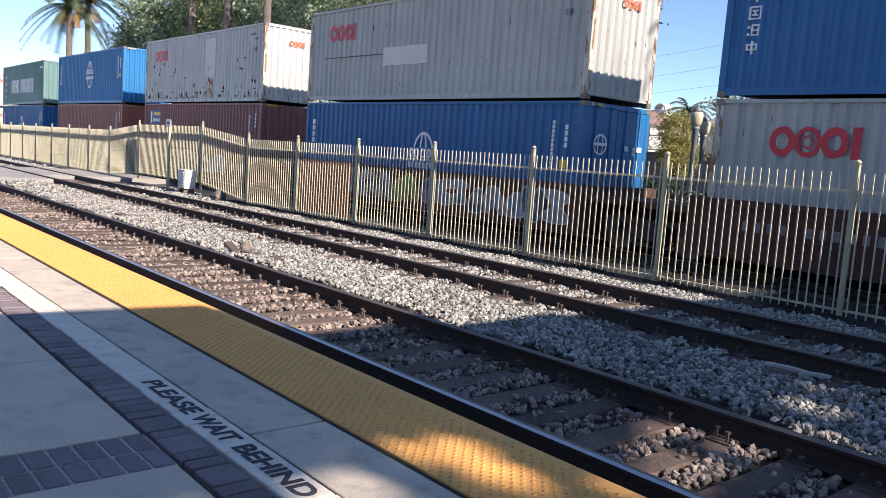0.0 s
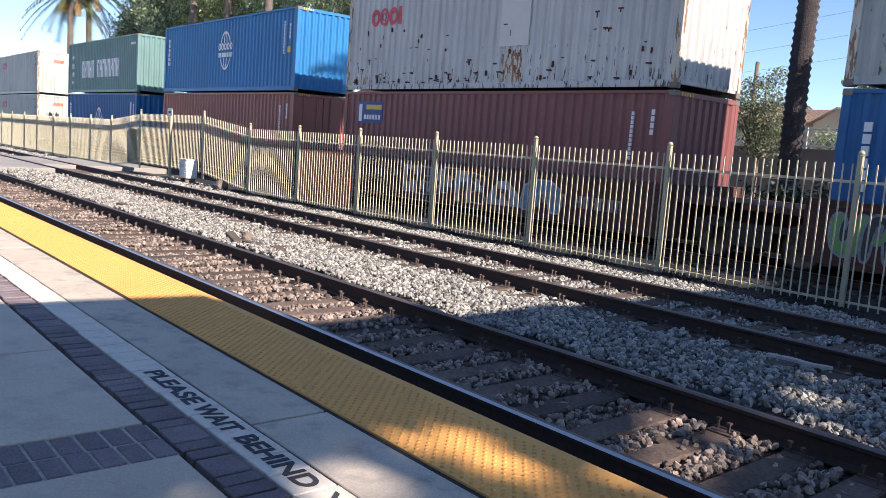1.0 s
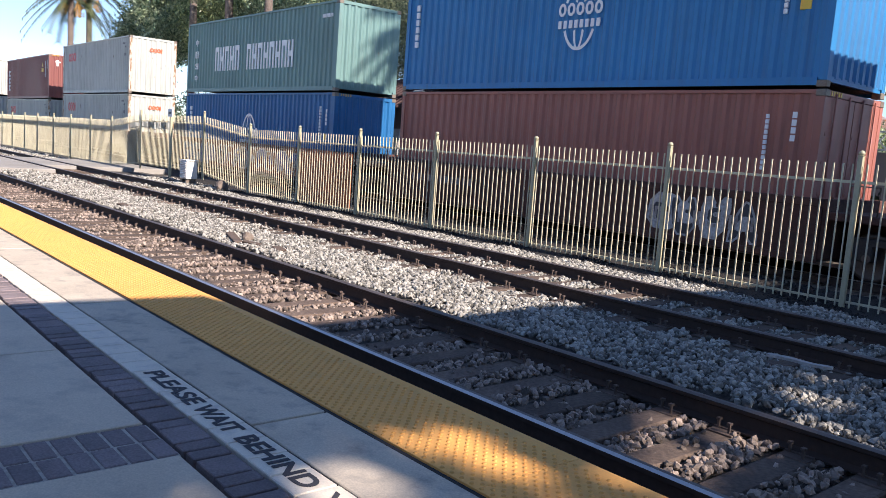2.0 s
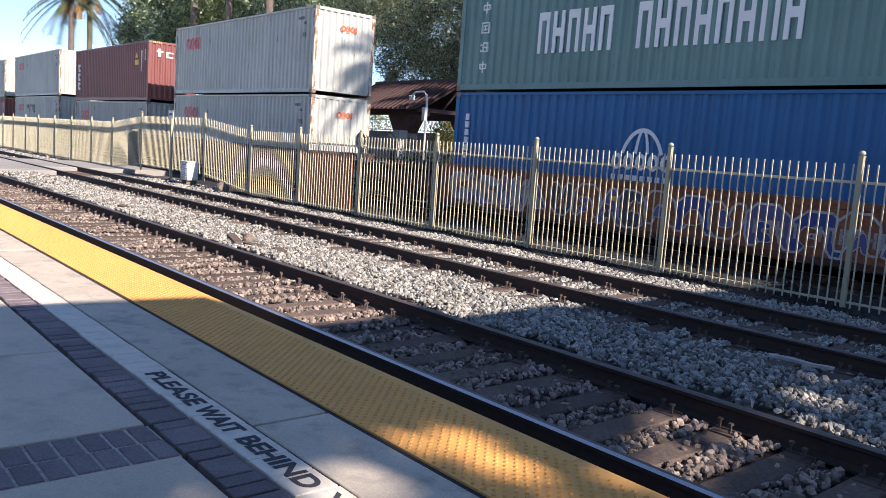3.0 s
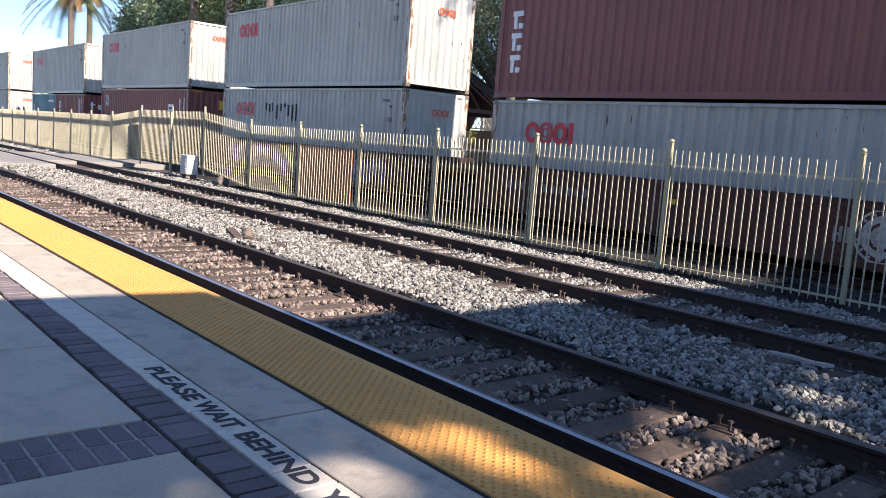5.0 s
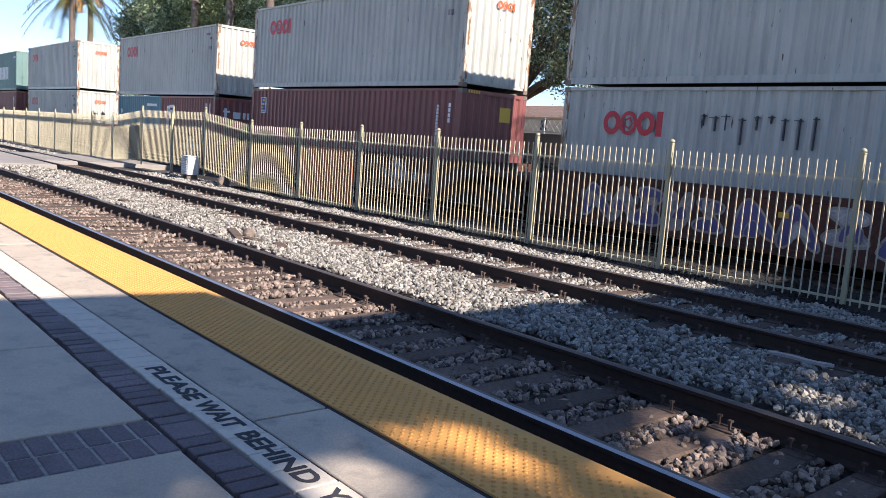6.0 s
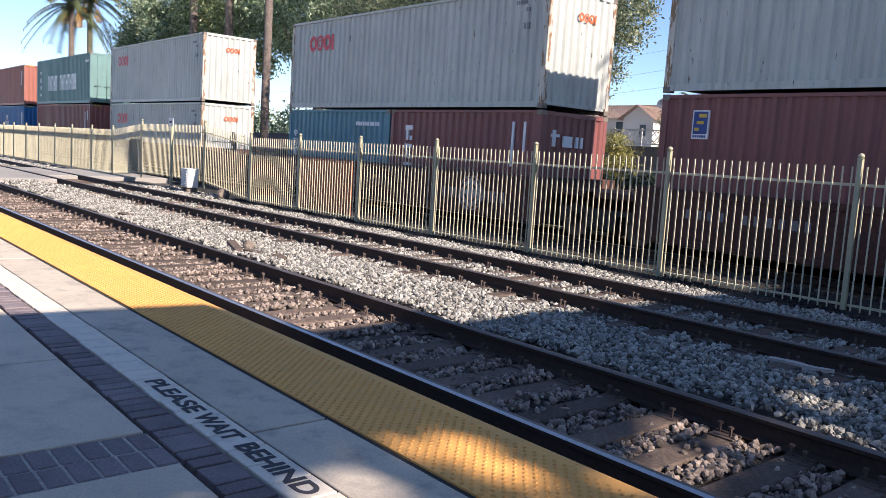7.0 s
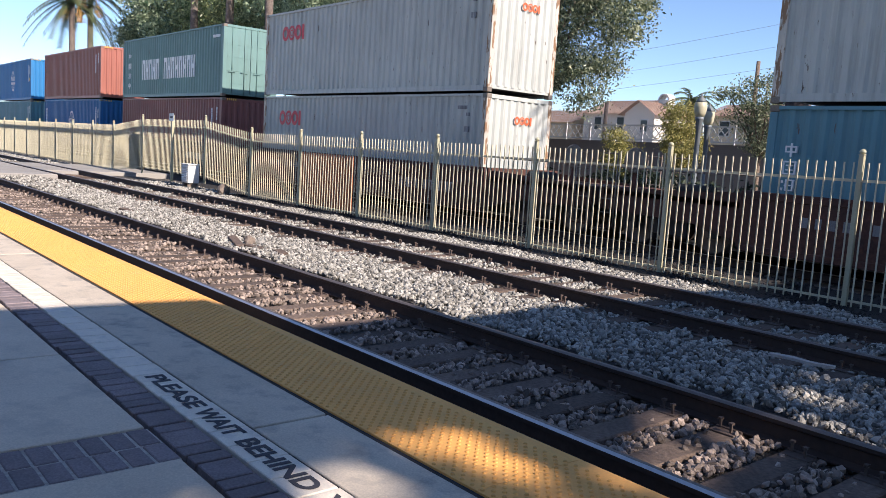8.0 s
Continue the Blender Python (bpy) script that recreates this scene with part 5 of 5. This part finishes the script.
part_of("crown", leaf_mesh("crown", crown_points([(b[0] + 88, b[1] - 29, b[2] + 0.3, *b[3:]) for b in hb], 34000, _r, 0.6), 0.2, _r), M["leaf_dark"], hedge)

# an added low hedge, coloured almost black to stand in for shade
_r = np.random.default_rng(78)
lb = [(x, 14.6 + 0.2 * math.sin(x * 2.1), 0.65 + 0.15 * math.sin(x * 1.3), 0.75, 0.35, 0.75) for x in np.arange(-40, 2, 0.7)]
gap_shade_hedge = thing("hedge", "low near-black hedge added to hold the shade behind the train", "hedge", pose(-19, 14.6, -0.3), kind="stuff")
part_of("crown", leaf_mesh("crown", crown_points([(b[0] + 19, b[1] - 14.6, b[2] + 0.3, *b[3:]) for b in lb], 42000, _r, 0.16), 0.085, _r), M["leaf_gap_shade"], gap_shade_hedge)

# ---- houses across the street ----


def house(label, x0, x1, y0, y1, eave, ridge, wall, along_x=True, windows=(), over=0.45):
    t = thing("house", label, "house", pose((x0 + x1) / 2, (y0 + y1) / 2, -0.3))
    hx, hy = (x1 - x0) / 2, (y1 - y0) / 2
    e, rg = eave + 0.3, ridge + 0.3
    bm = boxes((-hx, hx, -hy, hy, 0, e))
    if along_x:
        tri = [((-hx, -hy, e), (-hx, hy, e), (-hx, 0, rg)), ((hx, -hy, e), (hx, hy, e), (hx, 0, rg))]
    else:
        tri = [((-hx, -hy, e), (hx, -hy, e), (0, -hy, rg)), ((-hx, hy, e), (hx, hy, e), (0, hy, rg))]
    for f in tri:
        bm.faces.new([bm.verts.new(p) for p in f])
    part("wall", bm, M[wall], t)
    # two tiled slopes with rows of raised tiles
    slope = math.atan2(rg - e, hy if along_x else hx)
    for s in (-1, 1):
        bm = bmesh.new()
        half = (hy if along_x else hx) + over
        ln = (hx if along_x else hy) + over
        rows = max(6, int(2 * ln / 0.30))
        for k in range(rows):
            a0, a1 = -ln + 2 * ln * k / rows, -ln + 2 * ln * (k + 0.8) / rows
            drop = math.tan(slope)
            for q0, q1, lift in ((a0, a1, 0.10), (a1, -ln + 2 * ln * (k + 1) / rows, 0.03)):
                c = []
                for a in (q0, q1):
                    for b, z in ((0.0, rg + lift), (half, rg - half * drop + lift)):
                        c.append((a, s * b, z) if along_x else (s * b, a, z))
                vs = [bm.verts.new(p) for p in (c[0], c[2], c[3], c[1])]
                bm.faces.new(vs)
        bmesh.ops.solidify(bm, geom=bm.faces[:], thickness=0.08)
        part("roof_slope", bm, M["rooftile"], t, "clay tile roof slope")
    for wx, wz, ww, wh in windows:
        fr = part("window", boxes((wx - ww / 2 - 0.08, wx + ww / 2 + 0.08, -hy - 0.05, -hy + 0.02, wz - wh / 2 - 0.08 + 0.3, wz + wh / 2 + 0.38)), M["whiterail"], t)
        part("pane", boxes((wx - ww / 2, wx + ww / 2, -hy - 0.06, -hy - 0.04, wz - wh / 2 + 0.3, wz + wh / 2 + 0.3)), M["glassdark"], fr)
    return t


h1 = house("white stucco house with clay tile roof and small bell tower", -54.5, -48.3, 60, 68, 6.5, 8.0, "stucco_white", True, ((1.6, 5.5, 0.8, 1.2), (-1.2, 5.5, 0.8, 1.2)))
h1b = house("white stucco house wing with clay tile roof", -48.2, -44.8, 58.5, 66, 6.4, 7.5, "stucco_white", False, ((0.6, 5.2, 0.7, 1.1),))
bm = boxes((-0.55, 0.55, -0.5, 0.5, 0, 0.9))
for k in range(9):
    a = math.pi * k / 8
    box(bm, 0.55 * math.cos(a) - 0.1, 0.55 * math.cos(a) + 0.1, -0.5, 0.5, 0.9 + 0.45 * math.sin(a), 1.05 + 0.45 * math.sin(a))
tw = part("bell_tower", bm, M["stucco_white"], h1b)
tw.location = (0.2, 0, 7.3)
house("tan stucco house with clay tile roof", -40.5, -33.5, 60, 68, 6.3, 7.5, "stucco", True, ((-1.5, 5.2, 0.9, 1.2), (1.5, 5.2, 0.9, 1.2)))
house("cream stucco house with a gable to the tracks", -28.2, -24.6, 55, 62, 5.5, 6.6, "stucco", False, ((0.3, 4.6, 0.8, 1.1),))
house("cream stucco house with clay tile roof", -34.0, -28.6, 58, 66, 5.8, 7.0, "stucco", True, ((0, 4.6, 0.9, 1.2),))
house("tan stucco house with low tile roof", -24.2, -16.0, 58, 66, 5.4, 6.4, "stucco", True, ((-1.6, 4.6, 0.9, 1.2), (1.6, 4.6, 0.9, 1.2)))
house("tan stucco house with clay tile roof", -70.0, -56.0, 60, 68, 5.6, 7.0, "stucco", True, ((3.0, 4.8, 0.9, 1.2), (-3.0, 4.8, 0.9, 1.2)))

# ---- things beyond the train ----
wall_far = thing("block_wall", "grey block wall along the far side of the railway", "wall", kind="structure")
part("wall_body", boxes((-120, 6, 26.0, 26.2, -0.3, 2.55)), M["blockwall"], wall_far)
part("wall_cap", boxes((-120, 6, 25.96, 26.24, 2.55, 2.63)), M["blockwall"], wall_far)
railing = thing("lattice_fence", "white timber lattice fence on top of a far wall", "fence")
for k in range(24):
    part("post", boxes((-46 + 1.5 * k, -45.93 + 1.5 * k, 26.04, 26.11, 2.63, 3.42)), M["whiterail"], railing)
for z in (2.70, 3.32):
    part("rail", boxes((-46, -11.4, 26.03, 26.06, z, z + 0.06)), M["whiterail"], railing)
slat_me = {}
for lean in (-1, 1):
    bm = boxes((-0.022, 0.022, -0.006, 0.006, -0.44, 0.44))
    bm.transform(Matrix.Rotation(lean * radians(42), 4, "Y"))
    slat_me[lean] = bpy.data.meshes.new("slat")
    bm.to_mesh(slat_me[lean])
    bm.free()
for k in range(96):
    for lean in (-1, 1):
        sl = part_of("slat", slat_me[lean], M["whiterail"], railing)
        sl.location = (-45.6 + 0.355 * k, 26.075 + 0.008 * lean, 3.03)
platform_far = thing("far_platform", "dark asphalt platform beyond the train", "platform", kind="structure")
part("slab", boxes((-70, 8, 15.2, 21.0, -0.3, 0.25)), M["dark_asphalt"], platform_far)


def street_lamp(label, x, y, top):
    t = thing("street_lamp", label, "street lamp", pose(x, y, 0.25), group="lamps of the far platform")
    bm = bmesh.new()
    lathe(bm, [(0.20, 0), (0.20, 0.12), (0.14, 0.2), (0.13, 0.7), (0.085, 0.8), (0.075, top - 1.1), (0.10, top - 1.05), (0.10, top - 0.85), (0.13, top - 0.8), (0.13, top - 0.72)], 14)
    part("pole", bm, M["lamp_iron"], t)
    bm = lathe(bmesh.new(), [(0.13, top - 0.72), (0.17, top - 0.60), (0.195, top - 0.44), (0.18, top - 0.30), (0.06, top - 0.2)], 18)
    part("globe", bm, M["globe"], t, "milky acorn glass globe")
    part("cap", lathe(bmesh.new(), [(0.165, top - 0.29), (0.13, top - 0.2), (0.05, top - 0.12), (0.015, top)], 14), M["lamp_iron"], t)
    return t


street_lamp("old-style street lamp with milky acorn globe", -13.93, 18.0, 3.64)
street_lamp("old-style street lamp with milky acorn globe", -14.89, 20.0, 3.52)
street_lamp("old-style street lamp with milky acorn globe", -22.2, 18.0, 3.95)

shelter = thing("platform_shelter", "open platform shelter with dark ribbed gabled roof on stout posts", "shelter", pose(-29.3, 19.2, 0.50))
fall = (4.15 - 2.75) / 2.5
for s in (-1, 1):
    bm = bmesh.new()
    c = [(-3.6, 0, 4.15), (3.0, 0, 4.15), (3.0, s * 2.5, 2.75), (-3.6, s * 2.5, 2.75)]
    bm.faces.new([bm.verts.new(p) for p in c])
    bmesh.ops.solidify(bm, geom=bm.faces[:], thickness=0.10)
    slope = part("roof_slope", bm, M["roofred"], shelter)
    for k in range(20):
        bm = boxes((-3.5 + 0.335 * k, -3.44 + 0.335 * k, 0.0, 2.5, 0.02, 0.09))
        for v in bm.verts:
            v.co.z += 4.15 - v.co.y * fall
            v.co.y *= s
        bmesh.ops.recalc_face_normals(bm, faces=bm.faces)
        part("roof_rib", bm, M["roofred"], slope)
    part("eave_beam", boxes((-3.5, 2.9, *sorted((s * 1.72, s * 1.92)), 2.55, 2.85)), M["roofred"], shelter)
    for x in (-2.95, 1.0):
        part("post", boxes((x - 0.24, x + 0.24, s * 1.8 - 0.24, s * 1.8 + 0.24, -0.25, 1.9), bevel=0.02), M["bridge"], shelter, "pale concrete post")
        bm = boxes((x - 0.26, x + 0.26, s * 1.8 - 0.2, s * 1.8 + 0.2, 1.9, 2.55))
        for v in bm.verts:
            if v.co.z > 2.5:
                v.co.x = x + (v.co.x - x) * 2.7
        part("bracket", bm, M["roofred"], shelter)
    part("truss", tube(bmesh.new(), [(2.9, s * 2.4, 2.7), (2.9, 0, 4.05)], 0.07, 6), M["roofred"], shelter)
    part("brace", tube(bmesh.new(), [(2.9, s * 1.1, 2.75), (2.9, 0, 4.0)], 0.05, 6), M["roofred"], shelter)
part("ridge_cap", boxes((-3.6, 3.0, -0.09, 0.09, 4.15, 4.27)), M["roofred"], shelter)
part("king_post", boxes((2.85, 2.95, -0.05, 0.05, 2.84, 4.1)), M["roofred"], shelter)
part("tie_beam", boxes((2.82, 2.98, -2.3, 2.3, 2.68, 2.84)), M["roofred"], shelter)
pole = thing("utility_pole", "short brown wooden pole behind the trees", "pole", pose(-19.0, 30.0, -0.3))
part("shaft", tube(bmesh.new(), [(0, 0, 0), (0, 0, 6.8)], [0.12, 0.085], 10), M["bark"], pole)
pole = thing("utility_pole", "short dark wooden pole before the houses", "pole", pose(-27.3, 30.0, -0.3))
part("shaft", tube(bmesh.new(), [(0, 0, 0), (0, 0, 5.1)], [0.13, 0.10], 10), M["palmbark_dark"], pole)
for za, zb in ((9.02, 10.05), (7.76, 8.81), (6.69, 7.66)):
    wr = thing("overhead_wire", "thin dark overhead wire across the sky", "wire", group="overhead wires")
    slope = (zb - za) / 10.6
    path = [(x, 40, za + slope * (x + 33.3) + 0.0012 * (x + 28) ** 2 - 0.03) for x in range(-120, 61, 5)]
    part("strand", tube(bmesh.new(), path, 0.008, 5), M["wire"], wr)

for x in (-120, 60):
    up = thing("utility_pole", "tall brown wooden pole carrying wires", "pole", pose(x, 40.15, -0.3))
    part("shaft", tube(bmesh.new(), [(0, 0, 0), (0, 0, 24.0)], [0.2, 0.13], 10), M["bark"], up)

gl = thing("gooseneck_lamp", "white gooseneck platform lamp by the shelter", "street lamp", pose(-26.05, 17.0, 0.25))
part("pole", tube(bmesh.new(), [(0, 0, 0), (0, 0, 3.35), (-0.06, 0, 3.62), (-0.25, 0, 3.75), (-0.8, 0, 3.72), (-1.0, 0, 3.6)], 0.05, 8), M["whiterail"], gl)
part("lamp_head", boxes((-1.15, -0.92, -0.1, 0.1, 3.38, 3.6), bevel=0.03), M["whiterail"], gl)
part("sign_box", boxes((-0.1, 0.1, -0.16, -0.05, 2.55, 3.1), bevel=0.01), M["box"], gl)

# ---- small things by the tracks ----
cab = thing("signal_cabinet", "small white metal cabinet by the fence", "cabinet", pose(-26.95, 7.42, -0.08))
part("body", boxes((-0.29, 0.29, -0.20, 0.20, 0.08, 0.70), bevel=0.02), M["box"], cab)
part("lid", boxes((-0.31, 0.31, -0.22, 0.22, 0.70, 0.74), bevel=0.01), M["box"], cab)
for s in (-1, 1):
    part("foot", boxes((s * 0.18 - 0.03, s * 0.18 + 0.03, -0.18, 0.18, -0.05, 0.08)), M["casting"], cab)
    part("door_seam", boxes((s * 0.27 - 0.004, s * 0.27 + 0.004, -0.204, -0.198, 0.12, 0.66)), M["casting"], cab)
for k in range(9):
    bm = boxes((-0.24, 0.24, -0.03, 0.0, -0.012, 0.012))
    bm.transform(Matrix.Translation((0, -0.20, 0.15 + 0.06 * k)) @ Matrix.Rotation(radians(-35), 4, "X"))
    part("louvre", bm, M["box"], cab)
# an added panel for the orange area behind the fence, its lit look in the colour
plate = thing("added_orange_panel", "rust-orange panel added behind the fence, brightened to look lit", "steel plate", pose(-19.9, 8.5, -0.16))
part("sheet", boxes((-1.5, 1.5, -0.012, 0.012, 0.0, 1.5), bevel=0.004), M["orange_panel"], plate)
for k in (-1.35, 0.0, 1.35):
    part("stiffener", boxes((k - 0.04, k + 0.04, 0.012, 0.09, 0.0, 1.45)), M["orange_panel"], plate)
clod = thing("rock", "pale brown rock at the foot of a fence post", "rock", pose(-24.3, 7.45, -0.05))
bm = bmesh.new()
bmesh.ops.create_icosphere(bm, subdivisions=2, radius=0.2)
for v in bm.verts:
    v.co *= 1 + 0.35 * noise.noise(v.co * 8)
part("stone", bm, M["wood"], clod)
sg = thing("gate_post", "pale post with a small sign plate at the fence gate", "post", pose(-29.29, 7.66, -0.1))
part("post", boxes((-0.045, 0.045, -0.045, 0.045, 0, 2.45), bevel=0.006), M["post"], sg)
part("sign_plate", boxes((-0.22, 0.22, -0.06, -0.046, 2.22, 2.50), bevel=0.004), M["box"], sg, "white sign plate")
part("sign_bar", boxes((-0.13, 0.13, -0.065, -0.058, 2.32, 2.40)), M["dark_mark"], sg)
for i, (x, y, ang, ln) in enumerate(((-12.35, 2.28, -16, 0.95), (-11.60, 2.27, 18, 0.42), (-10.98, 2.38, -10, 0.32), (-17.9, 2.30, 12, 0.45))):
    b = thing("timber_scrap", "dark broken timber scrap on the ballast", "timber", pose(x, y, -0.10, 4, 3, ang), group="timber scraps")
    bm = boxes((-ln / 2, ln / 2, -0.07, 0.07, -0.025, 0.03), bevel=0.008)
    for v in bm.verts:
        v.co.z += 0.012 * noise.noise((v.co.x * 5, v.co.y * 9, i))
    part("board", bm, M["tie"], b)
rk = thing("rock", "pale brown rock lying on the ballast", "rock", pose(-12.15, 2.42, -0.06))
bm = bmesh.new()
bmesh.ops.create_icosphere(bm, subdivisions=2, radius=0.09)
for v in bm.verts:
    v.co *= 1 + 0.35 * noise.noise(v.co * 14)
part("stone", bm, M["wood"], rk)
sl = thing("splinter_board", "pale splintered board lying beside the rail", "timber", pose(-3.32, 3.62, -0.088, 3, 0, 6))
bm = bmesh.new()
prev = None
for k in range(9):
    u = -0.29 + 0.58 * k / 8
    wd = 0.030 + 0.022 * noise.noise((u * 9, 0, 2))
    cur = [bm.verts.new((u, c + 0.09 * noise.noise((u * 5, 1, 1)), z)) for c, z in ((-wd, -0.012), (wd, -0.012), (wd, 0.014), (-wd, 0.014))]
    if prev:
        for j in range(4):
            bm.faces.new((prev[j], prev[(j + 1) % 4], cur[(j + 1) % 4], cur[j]))
    else:
        bm.faces.new(cur[::-1])
    prev = cur
bm.faces.new(prev)
bmesh.ops.recalc_face_normals(bm, faces=bm.faces)
part("board", bm, M["bleached"], sl)

# ---- an unseen wall added behind the camera blocks low sky light from that side ----
station = thing("sky_block_wall", "plain unseen wall added along the platform to block low sky light", "wall", kind="structure")
part("wall_body", boxes((-60, 40, -9.4, -9.05, -0.3, 3.4)), M["station"], station)
part("eave", boxes((-60, 40, -9.8, -8.6, 3.4, 3.55)), M["roofred"], station)

# ---- unseen footbridge and tree behind the camera, added for shadows over platform and tracks ----
bridge = thing("footbridge", "unseen concrete footbridge added to shade platform and tracks", "footbridge", kind="structure")
# three added slabs, each edge set to where the shadow should end
bm = boxes((3.96, 6.45, -14.0, 0.55, 6.7, 7.2))
for v in bm.verts:
    if v.co.x < 4:
        v.co.x -= 0.125 * (0.55 - v.co.y) if v.co.y > -2 else 1.8
part("near_shade_slab", bm, M["bridge"], bridge)
part("mid_shade_slab", boxes((4.20, 6.6, 0.55, 3.3, 6.7, 7.2)), M["bridge"], bridge)
part("far_shade_slab", boxes((4.56, 6.75, 3.3, 24.0, 6.7, 7.2)), M["bridge"], bridge)
for y in (-8.5, 15.0):
    part("pier", boxes((5.0, 6.0, y - 0.4, y + 0.4, -0.3, 6.7)), M["bridge"], bridge)
# gaps in the crown: centre and half-widths of the lit patch, and the share of leaves that stays
GAPS = [(-2.63, -1.25, 0.45, 0.35, 0.02), (-1.72, -0.74, 0.58, 0.25, 0.0), (-2.43, -1.93, 0.56, 0.31, 0.02), (-2.50, -2.80, 0.40, 0.48, 0.03),
        (-2.48, 1.08, 0.46, 0.55, 0.01), (-1.96, 1.22, 0.40, 0.40, 0.01), (-1.92, 0.54, 0.39, 0.37, 0.01), (-2.18, 2.66, 0.52, 0.34, 0.03),
        (-2.36, 3.37, 0.44, 0.32, 0.03), (-1.95, 1.99, 0.74, 0.27, 0.02)]


def sun_patch_keep(p):
    """Leaves fill the crown but for gaps cut along the sun's rays to the lit patches."""
    s = (p[:, 2] - 0.2) / 0.68
    gx, gy = p[:, 0] - s, p[:, 1] - 0.14 * s
    keep = (gx > -3.5) & (gx < 3.0)
    stay = np.random.default_rng(41).random(len(p))
    for x, y, rx, ry, share in GAPS:
        keep &= (((gx - x) / rx) ** 2 + ((gy - y) / ry) ** 2 > 1) | (stay < share)
    return keep


# added out of view; its crown shapes the shade and sun patches
tree("unseen leafy tree added to dapple platform and tracks", (15.0, -6.5, -0.3), 6.0, 0.4, [(13.5, 1.0, 10.0, 4.5, 5.0, 1.8), (13.3, -4.5, 9.8, 4.5, 4.0, 1.8), (14.0, 6.5, 10.2, 4.5, 5.0, 1.8)], 30000, 0.30, "leaf", 0.6, 40, drop=sun_patch_keep)


# how far the train has rolled, in metres, by the second
ROLLED = [(0.0, 0.0), (0.5, 8.78), (1.0, 17.75), (1.5, 27.02), (3.0, 54.43), (3.5, 63.56), (4.0, 72.85), (4.5, 82.07), (6.0, 109.43), (6.5, 118.68), (7.0, 127.92), (7.5, 137.10), (CLIP, 145.75)]


def rolled(t):
    return float(np.interp(t, [a for a, _ in ROLLED], [b for _, b in ROLLED]))


def motions():
    """The train rolls down the slight grade at an almost even speed, its wheels turning."""
    for ob, x, y, z in MOVING:
        walk(ob, [(t, pose(x + d, y, z + grade(x + d), 0, math.degrees(FALL) if x + d > GRADE_END else 0.0, 0)) for t, d in ROLLED])
    for ws, x in WHEELS:
        walk(ws, [(k / FPS, pose(x, 0, 0.42, 0, math.degrees(rolled(k / FPS) / 0.42), 0)) for k in range(frame(CLIP))])


motions()
